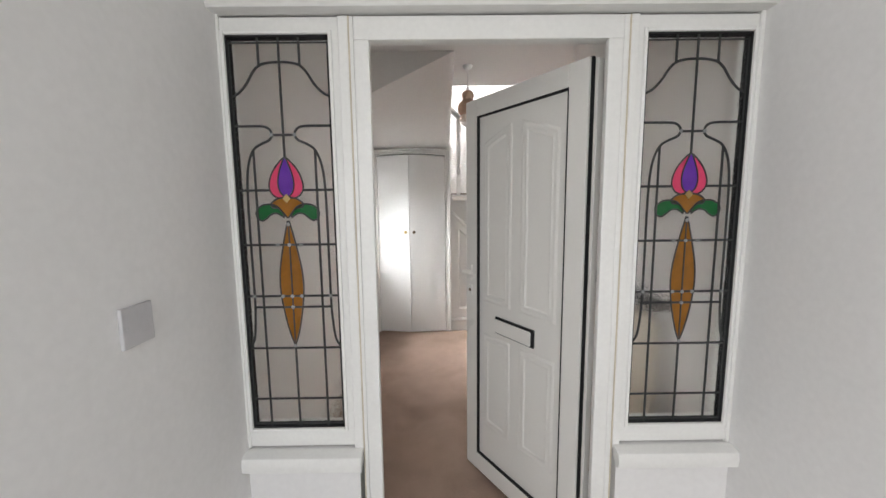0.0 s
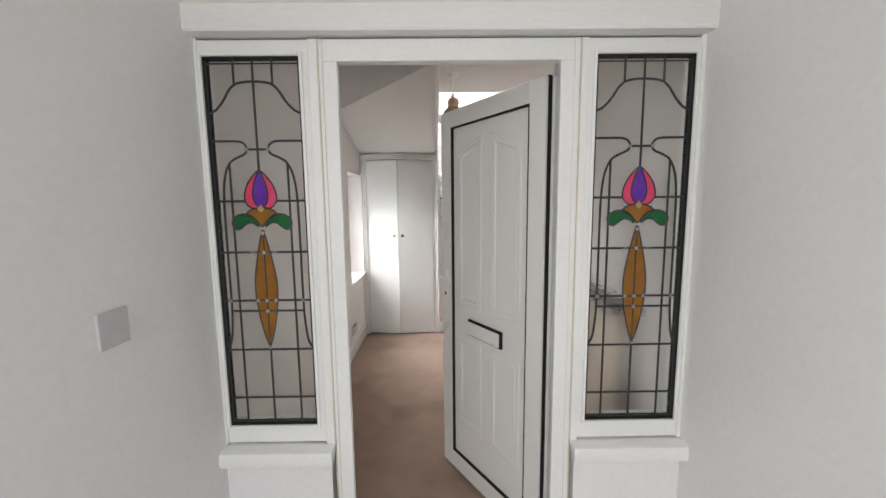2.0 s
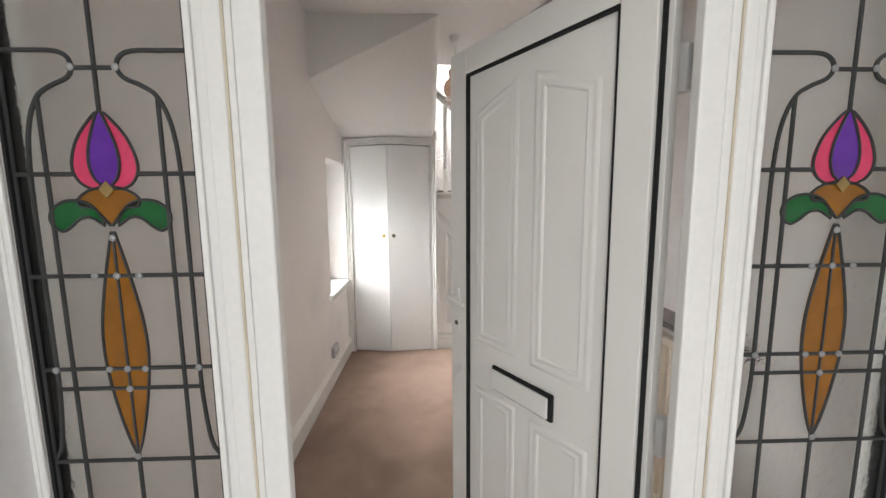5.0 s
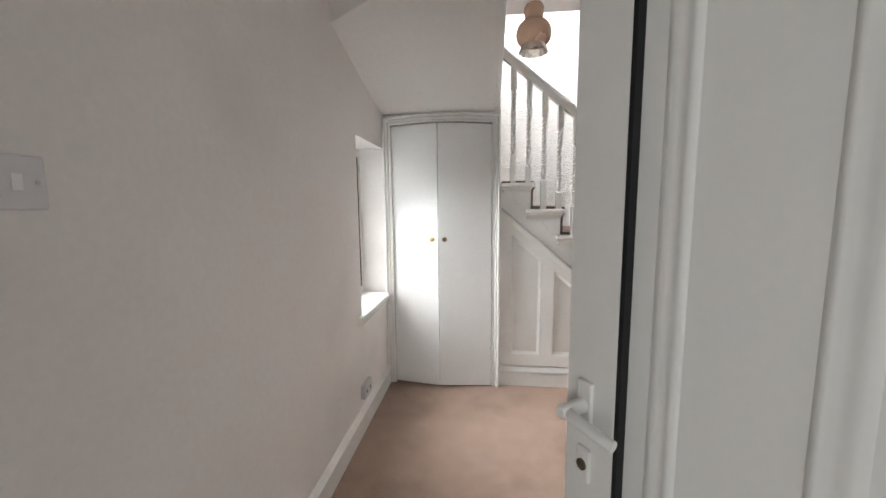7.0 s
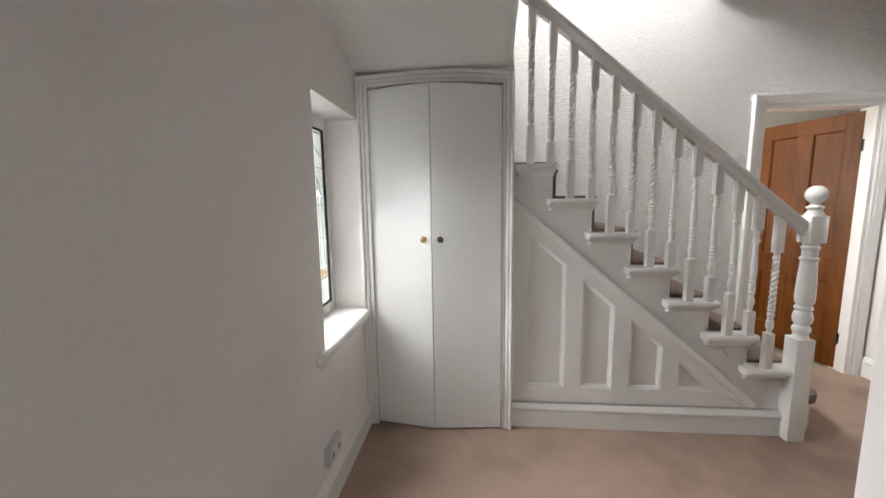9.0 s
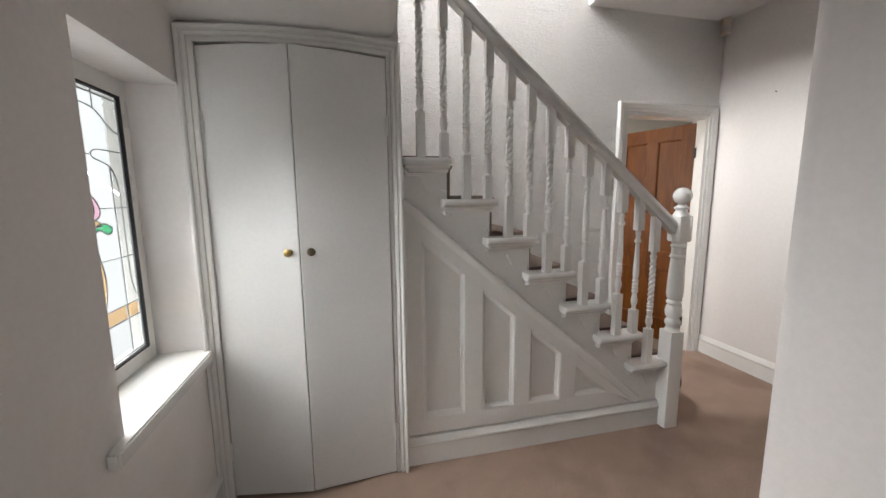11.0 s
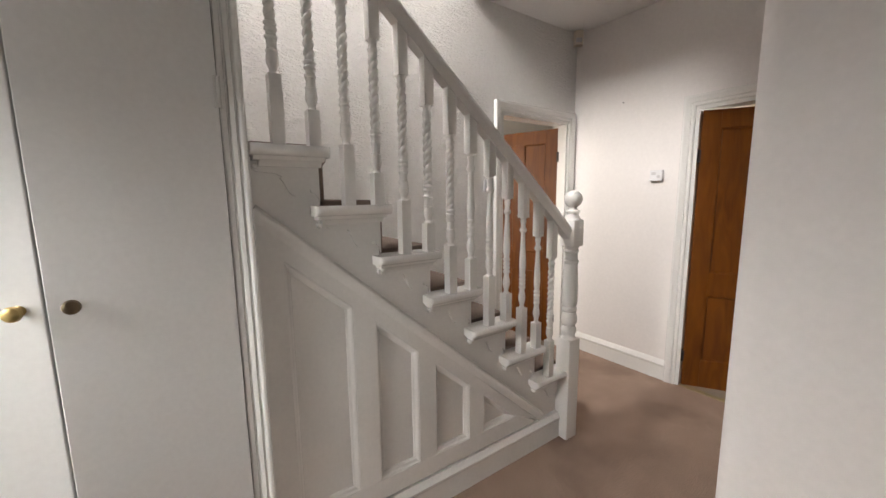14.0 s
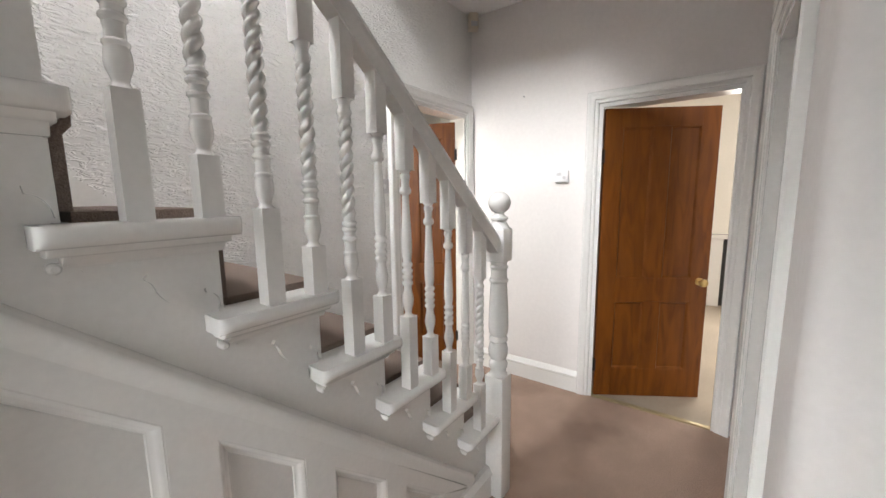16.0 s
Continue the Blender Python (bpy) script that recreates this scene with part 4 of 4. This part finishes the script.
def baluster_mesh(foot, kind):
    """Origin on the tread; the turned length is the same, the foot differs."""
    bm = bmesh.new()
    L = foot + 0.605
    square(bm, 0, foot)
    square(bm, foot + 0.375 * TS, L + 0.03, 0.838)
    f = foot
    if kind == "twist":
        foot_turning = [(0.0185, 0), (0.0125, 0.005), (0.0115, 0.01), (0.0145, 0.018), (0.0185, 0.027), (0.0195, 0.034), (0.0185, 0.044), (0.0165, 0.052), (0.0185, 0.055), (0.0185, 0.058), (0.0145, 0.061), (0.014, 0.072), (0.0155, 0.081)]
        for zc in (0.088, 0.108, 0.121):
            foot_turning += [(0.0145, zc - 0.006), (0.019, zc - 0.002), (0.019, zc + 0.002), (0.0145, zc + 0.006)]
        lathe(bm, [(r, f + z * TS) for r, z in foot_turning + [(0.0145, 0.129)]], 16)
        seg, n = 20, 110
        prev = None
        for j in range(n + 1):
            z = 0.129 + (0.341 - 0.129) * j / n
            fade = min(1, j / 5, (n - j) / 5)
            row = []
            for i in range(seg):
                a = 2 * math.pi * i / seg
                w = abs(math.cos(a - z * 128)) ** 0.75
                r = 0.0145 * (1 - 0.36 * fade) + 0.0085 * fade * w
                row.append(bm.verts.new((r * math.cos(a), r * math.sin(a), f + z * TS)))
            if prev:
                for i in range(seg):
                    bm.faces.new((prev[i], prev[(i + 1) % seg], row[(i + 1) % seg], row[i]))
            prev = row
        lathe(bm, [(r, f + z * TS) for r, z in ((0.0145, 0.341), (0.0185, 0.347), (0.0185, 0.352), (0.014, 0.358), (0.0145, 0.366), (0.0185, 0.374), (0.0185, 0.377))], 16)
    else:
        mid = [(0.0185, 0), (0.0125, 0.005), (0.0105, 0.011), (0.0135, 0.022), (0.0172, 0.034), (0.0182, 0.045), (0.0165, 0.056), (0.0138, 0.066), (0.0125, 0.074), (0.0128, 0.08)]
        for zc in (0.088, 0.104, 0.120, 0.137):
            mid += [(0.0132, zc - 0.007), (0.017, zc - 0.003), (0.017, zc + 0.003), (0.0132, zc + 0.007)]
        mid += [(0.0135, 0.149), (0.0155, 0.162), (0.0168, 0.181), (0.0155, 0.215), (0.0128, 0.26), (0.0108, 0.30), (0.0102, 0.3135), (0.0165, 0.318), (0.018, 0.324), (0.0165, 0.330), (0.0122, 0.336), (0.0122, 0.35), (0.0148, 0.358), (0.0148, 0.364), (0.0125, 0.368), (0.0185, 0.374), (0.0185, 0.377)]
        lathe(bm, [(r, f + z * TS) for r, z in mid], 16)
    return bm


def with_smooth(name, bm, x, z, label):
    ob = part(name, bm, GLOSS, st, label, smooth=38, local=True)
    ob.matrix_basis = PLACE[st].inverted() @ pose(x, BY, z)
    return ob


BALX = [(8 - i // 2, 0.103 + 0.1105 * i) for i in range(13)]
made = {}
for i, (k, x) in enumerate(BALX):
    kind = "twist" if i < 7 or i == 12 else "vase"
    z = tz(k)
    foot = round(RAILZ(x) - z - 0.605, 3)
    first = i % 2 == 0
    key = (kind, first)
    if key not in made:
        made[key] = with_smooth("baluster", baluster_mesh(foot, kind), x, z, "white rope-twist baluster" if kind == "twist" else "white vase-turned baluster")
    else:
        alike("baluster", made[key], st, PLACE[st].inverted() @ pose(x, BY, z), "white rope-twist baluster" if kind == "twist" else "white vase-turned baluster")
# handrail
HR = [(-0.006, -0.024), (-0.006, 0.024), (0.012, 0.026), (0.02, 0.032), (0.034, 0.034), (0.046, 0.03), (0.054, 0.02), (0.057, 0.0), (0.054, -0.02), (0.046, -0.03), (0.034, -0.034), (0.02, -0.032), (0.012, -0.026)]
x1, x0 = 1.55, -0.02
nz = Vector((0.838, 0, 1)).normalized()
rl = bmesh.new()
ra, rb = [], []
for u, v in HR:
    ra.append(rl.verts.new((x0 + nz.x * u, BY + v, RAILZ(x0) + nz.z * u)))
    rb.append(rl.verts.new((x1 + nz.x * u * 0, BY + v, RAILZ(x1) + u * 1.3)))
for i in range(len(HR)):
    rl.faces.new((ra[i], ra[(i + 1) % len(HR)], rb[(i + 1) % len(HR)], rb[i]))
rl.faces.new(ra)
rl.faces.new(rb)
part("handrail", rl, GLOSS, st, "white moulded handrail", smooth=40)
# newel
NX, NY = 1.592, 5.96
nw = bmesh.new()
box(nw, NX - 0.046, NX + 0.046, NY - 0.046, NY + 0.046, 0.0, 0.60, bevel=0.005)
lathe(nw, [(0.044, 0.598), (0.036, 0.612), (0.034, 0.625), (0.042, 0.64), (0.043, 0.655), (0.036, 0.668), (0.032, 0.675), (0.042, 0.69), (0.046, 0.715), (0.04, 0.745), (0.034, 0.755), (0.042, 0.764), (0.042, 0.774), (0.034, 0.785), (0.042, 0.80), (0.045, 0.83), (0.042, 0.93), (0.036, 1.02), (0.036, 1.03), (0.042, 1.036), (0.042, 1.046), (0.035, 1.054), (0.035, 1.09), (0.041, 1.097), (0.041, 1.105), (0.034, 1.112), (0.04, 1.13)], 24, (NX, NY, 0))
box(nw, NX - 0.046, NX + 0.046, NY - 0.046, NY + 0.046, 1.125, 1.275, bevel=0.012)
lathe(nw, [(0.046, 1.272), (0.03, 1.30), (0.03, 1.305), (0.038, 1.312), (0.038, 1.32), (0.024, 1.328), (0.02, 1.338)], 24, (NX, NY, 0))
np_ = part("newel_post", nw, GLOSS, st, "white turned newel post", smooth=38)
bl = bmesh.new()
lathe(bl, [(0.048 * math.sin(a) + 1e-4, 1.383 - 0.048 * math.cos(a)) for a in [math.pi * i / 14 for i in range(1, 14)]], 24, (NX, NY, 0))
part("ball_finial", bl, GLOSS, np_, "round ball finial", smooth=60)
# ---- pendant lamp ----
pl = thing("pendant_lamp", pose(0.168, 5.385, 2.26), "peach glass gourd pendant lamp hanging on a cord", "pendant lamp")
part("ceiling_rose", lathe(bmesh.new(), [(0.012, H - 0.04), (0.03, H - 0.034), (0.045, H - 0.014), (0.047, H)], 22, (0.168, 5.385, 0)), PLASTIC, pl, "white ceiling rose", smooth=40)
part("cord", tube(bmesh.new(), [(0.168, 5.385, H - 0.03), (0.168, 5.385, 2.56)], 0.0035, 8), PLASTIC, pl, "white cord")
part("lamp_holder", lathe(bmesh.new(), [(0.022, 2.50), (0.022, 2.535), (0.012, 2.56), (0.006, 2.575)], 16, (0.168, 5.385, 0)), PLASTIC, pl, smooth=40)
prof = [(tuple(p)) for p in curve([(0.024, 2.525, 0), (0.045, 2.515, 0), (0.056, 2.485, 0), (0.05, 2.455, 0), (0.056, 2.435, 0), (0.085, 2.405, 0), (0.097, 2.365, 0), (0.088, 2.325, 0), (0.066, 2.303, 0)], 5)]
sh = bmesh.new()
lathe(sh, [(r, z) for r, z, _ in prof][::-1] , 32, (0.168, 5.385, 0))
part("shade", sh, SHADE, pl, "peach glass shade", smooth=60)
fl = bmesh.new()
prev = None
for j in range(7):
    t = j / 6
    row = []
    for i in range(64):
        a = 2 * math.pi * i / 64
        r = 0.066 + 0.014 * t ** 1.3 + 0.004 * t * math.cos(12 * a)
        row.append(fl.verts.new((0.168 + r * math.cos(a), 5.385 + r * math.sin(a), 2.303 - 0.04 * t + 0.004 * t * math.cos(12 * a))))
    if prev:
        for i in range(64):
            fl.faces.new((prev[i], prev[(i + 1) % 64], row[(i + 1) % 64], row[i]))
    prev = row
part("frilled_rim", fl, LIPS, pl, "pale frilled glass rim", smooth=70)

# ---- radiator with shelf on the hall wall ----
rad = thing("radiator", pose(XR - 0.06, 4.1, 0.12), "cream fluted panel radiator fixed to the hall wall", "radiator")
y = 3.518
step = 0.048
prof = []
while y < 4.64:
    prof += [(0.938, y + 0.002), (0.924, y + 0.009), (0.924, y + 0.026), (0.938, y + 0.033)]
    y += step
poly = prof + [(0.95, y - 0.012), (0.95, 3.50)]
part("panel", prism(bmesh.new(), poly, "z", 0.20, 0.885), RADCREAM, rad, smooth=30)
part("top_seam", boxed(0.922, 0.944, 3.497, y - 0.005, 0.88, 0.915, bevel=0.009, seg=3), RADCREAM, rad)
part("bottom_seam", boxed(0.922, 0.968, 3.497, y - 0.005, 0.165, 0.20, bevel=0.008), RADCREAM, rad)
part("rear_panel", boxed(0.972, 0.982, 3.50, y - 0.02, 0.19, 0.905, bevel=0.003), RADCREAM, rad)
for yy in (3.7, 4.45):
    part("bracket", boxed(0.9825, 1.03, yy - 0.02, yy + 0.02, 0.3, 0.8), RADCREAM, rad)
tube_bm = tube(bmesh.new(), [(0.95, 4.66, 0.0), (0.95, 4.66, 0.19), (0.95, 4.63, 0.19)], 0.0075, 8)
part("pipe", tube_bm, RADCREAM, rad)
part("valve", lathe(bmesh.new(), [(0.016, 0.15), (0.02, 0.155), (0.02, 0.2), (0.014, 0.215)], 12, (0.95, 4.66, 0)), PLASTIC, rad)
shf = prism(bmesh.new(), [(XR, 3.42), (0.90, 3.42)] + [(XR - 0.13 * math.cos(a), 4.615 + 0.12 * math.sin(a)) for a in (0, 0.2, 0.4, 0.6, 0.8, 1.0, 1.2, 1.4, 1.5)] + [(XR, 4.735)], "z", 0.968, 0.991)
bmesh.ops.bevel(shf, geom=list(shf.edges), offset=0.004, segments=2, affect="EDGES")
sh2 = thing("radiator_shelf", pose(XR, 4.1, 0.968), "dark brown varnished shelf with rounded end above radiator", "shelf")
part("board", shf, SHELFW, sh2, smooth=30)
for yy in (3.6, 4.5):
    part("bracket", prism(bmesh.new(), [(XR, 0.968), (XR - 0.09, 0.968), (XR - 0.085, 0.958), (XR - 0.01, 0.93), (XR, 0.93)], "y", yy - 0.008, yy + 0.008), GREYP, sh2)

# ---- pine doors ----


def pine_door(name, m, w, h, hinge_z, label):
    """Four-panel door; local x from hinge to free edge, y thickness -0.04..0."""
    d = thing(name, m, label, "interior door", "", "structure")
    st_w, mx = 0.105, w / 2
    rails = [(0, 0.2), (0.68, 0.84), (h - 0.115, h)]
    for a, b in ((0, st_w), (w - st_w, w)):
        part("stile", boxed(a, b, -0.04, 0, 0, h, bevel=0.002), PINE, d, local=True)
    for z0, z1 in rails:
        part("rail", boxed(st_w, w - st_w, -0.04, 0, z0, z1, bevel=0.002), PINE, d, local=True)
    for z0, z1 in ((0.2, 0.68), (0.84, h - 0.115)):
        part("muntin", boxed(mx - 0.05, mx + 0.05, -0.04, 0, z0, z1, bevel=0.002), PINE, d, local=True)
        for a, b in ((st_w, mx - 0.05), (mx + 0.05, w - st_w)):
            part("panel", boxed(a, b, -0.026, -0.014, z0, z1), PINE, d, local=True)
            for y, s in ((-0.014, 1), (-0.026, -1)):
                q = [(a, y, z0), (b, y, z0), (b, y, z1), (a, y, z1)]
                part("panel_moulding", sweep(bmesh.new(), q if s < 0 else q[::-1], [(0, 0), (0, 0.012), (0.006, 0.012), (0.012, 0.005), (0.016, 0.0)], (0, s, 0), closed=True), PINE, d, local=True, smooth=30)
    for z in hinge_z:
        hb = boxed(-0.015, 0.002, -0.046, 0.004, z, z + 0.085)
        tube(hb, [(-0.002, 0.006, z), (-0.002, 0.006, z + 0.085)], 0.006, 8)
        part("hinge", hb, IRON, d, "black butt hinge", local=True)
    for s in (1, -1):
        y = 0 if s > 0 else -0.04
        pf = [(0.026, 0), (0.026, 0.004), (0.01, 0.008), (0.01, 0.028), (0.02, 0.036), (0.027, 0.048), (0.025, 0.06), (0.012, 0.067)]
        pf = [(r, q * s) for r, q in pf]
        part("knob", lathe(bmesh.new(), pf if s > 0 else pf[::-1], 18, (w - 0.055, y, 0.82), "y"), BRASS, d, "brass door knob", local=True, smooth=40)
    part("rim_latch", boxed(w - 0.05, w - 0.03, 0, 0.004, 1.07, 1.13, bevel=0.001), IRON, d, "dark keyhole plate", local=True)
    return d


pine_door("door_2", pose(2.792, 5.838, 0.012, 0, 0, -58.5), 0.70, 1.94, (0.18, 1.60), "orange-stained pine four-panel door standing ajar")
pine_door("door_3", pose(2.632, 6.90, 0.012, 0, 0, 107), 0.745, 1.97, (0.2, 1.68), "orange-stained pine four-panel door standing open")

# ---- small fittings ----


def switch(name, m, w, h, label, rockers=1, mat=PLASTIC):
    """Plate with rockers; local x across, y out of the wall, z up."""
    t = thing(name, m, label, "light switch")
    part("plate", boxed(-w / 2, w / 2, 0, 0.009, -h / 2, h / 2, bevel=0.003), mat, t, local=True)
    for i in range(rockers):
        x = (i - (rockers - 1) / 2) * 0.02
        part("rocker", boxed(x - 0.008, x + 0.008, 0.009, 0.0125, -0.014, 0.014, bevel=0.002), PLASTIC, t, local=True)
    for x in (-0.03, 0.03):
        part("screw", lathe(bmesh.new(), [(0.0035, 0.009), (0.0035, 0.0102)], 10, (x, 0, 0), "y"), GREYP, t, local=True)
    return t


switch("light_switch", pose(-0.815, 2.54, 1.215, 0, 0, -90), 0.092, 0.095, "pale grey plastic blanking plate on the porch wall", 0, GREYP)
switch("light_switch", pose(XL, 3.645, 1.475, 0, 0, -90), 0.088, 0.09, "off-white plastic single light switch on hall wall", 1, SWITCHG)
sk = thing("power_socket", pose(XL, 5.33, 0.262, 0, 0, -90), "white plastic power socket just above the skirting", "power socket")
part("plate", boxed(-0.073, 0.073, 0, 0.03, -0.043, 0.043, bevel=0.004), GREYP, sk, local=True)
for x in (-0.035, 0.035):
    part("pin_holes", boxed(x - 0.008, x + 0.008, 0.03, 0.0308, -0.014, 0.004), IRON, sk, local=True)
    part("rocker", boxed(x - 0.006, x + 0.006, 0.03, 0.034, 0.018, 0.034, bevel=0.001), PLASTIC, sk, local=True)
th = thing("thermostat", pose(XE, 6.083, 1.537, 0, 0, 90), "small white plastic room thermostat on the wall", "thermostat")
part("case", boxed(-0.045, 0.045, 0, 0.028, -0.04, 0.04, bevel=0.006), PLASTIC, th, local=True)
part("display", boxed(0.0, 0.032, 0.028, 0.0288, 0.004, 0.026), GREYP, th, "grey display", local=True)
part("dial", lathe(bmesh.new(), [(0.012, 0.028), (0.012, 0.033)], 16, (-0.02, 0, -0.008), "y"), GREYP, th, local=True)
pi = thing("motion_sensor", pose(2.705, 6.78, 2.685, 0, 0, 135), "cream plastic alarm sensor in the wall corner", "alarm sensor")
part("case", prism(bmesh.new(), [(-0.035, -0.02), (0.035, -0.02), (0.035, 0.03), (0.02, 0.045), (-0.02, 0.045), (-0.035, 0.03)], "z", -0.05, 0.06), RADCREAM, pi, local=True)
part("lens", boxed(-0.024, 0.024, 0.045, 0.05, -0.035, 0.0, bevel=0.003), GREYP, pi, "milky lens", local=True)


# ---- things seen through the far doorways ----
cr = thing("column_radiator", pose(2.0, 7.66, 0.0), "cream column radiator against the back room wall", "radiator")
for i in range(9):
    x = 1.82 + 0.05 * i
    cb = bmesh.new()
    for yy in (7.62, 7.68):
        tube(cb, [(x, yy, 0.16), (x, yy, 0.90)], 0.0135, 8)
    box(cb, x - 0.018, x + 0.018, 7.60, 7.70, 0.88, 0.93, bevel=0.01)
    box(cb, x - 0.018, x + 0.018, 7.60, 7.70, 0.12, 0.17, bevel=0.01)
    part("column", cb, RADCREAM, cr, smooth=40)
for x in (1.82, 2.22):
    part("foot", boxed(x - 0.015, x + 0.015, 7.61, 7.69, -0.002, 0.122, bevel=0.004), RADCREAM, cr)
fs = thing("fireplace", pose(5.95, 4.75, 0.0), "white fire surround with a black inset opening", "fireplace")
part("surround", boxed(5.86, 5.999, 5.13, 5.25, -0.004, 0.85, bevel=0.004), GLOSS, fs)
part("surround", boxed(5.86, 5.999, 4.18, 4.30, -0.004, 0.85, bevel=0.004), GLOSS, fs)
part("mantel", boxed(5.82, 5.999, 4.12, 5.30, 0.85, 0.90, bevel=0.006), GLOSS, fs)
part("inset", boxed(5.93, 5.999, 4.30, 5.13, -0.004, 0.85), IRON, fs, "black fire inset")
pr2 = thing("panel_radiator", pose(5.96, 5.85, 0.2), "white panel radiator on the side room wall", "radiator")
part("panel", boxed(5.93, 5.96, 5.45, 6.3, 0.25, 0.82, bevel=0.008), PLASTIC, pr2)
part("top_grille", boxed(5.925, 5.999, 5.447, 6.303, 0.82, 0.845, bevel=0.003), PLASTIC, pr2)
switch("light_switch", pose(1.748, YB, 1.475, 0, 0, 180), 0.086, 0.086, "pale metal light switch on the papered stair wall", 2, GREYP)
tagged(part("picture_hook", tube(bmesh.new(), curve([(-0.642, 5.95, 2.085), (-0.642, 5.945, 2.10), (-0.642, 5.94, 2.112), (-0.644, 5.936, 2.118)], 3), 0.003, 6), GREYP), "small painted hook on the cupboard surround", "hook")
for y, z in ((6.376, 2.109),):
    tagged(part("wall_nail", lathe(bmesh.new(), [(0.0025, XE - 0.012), (0.004, XE - 0.01), (0.004, XE)], 8, (0, y, z), "x"), IRON), "small dark nail standing out of the wall", "nail")
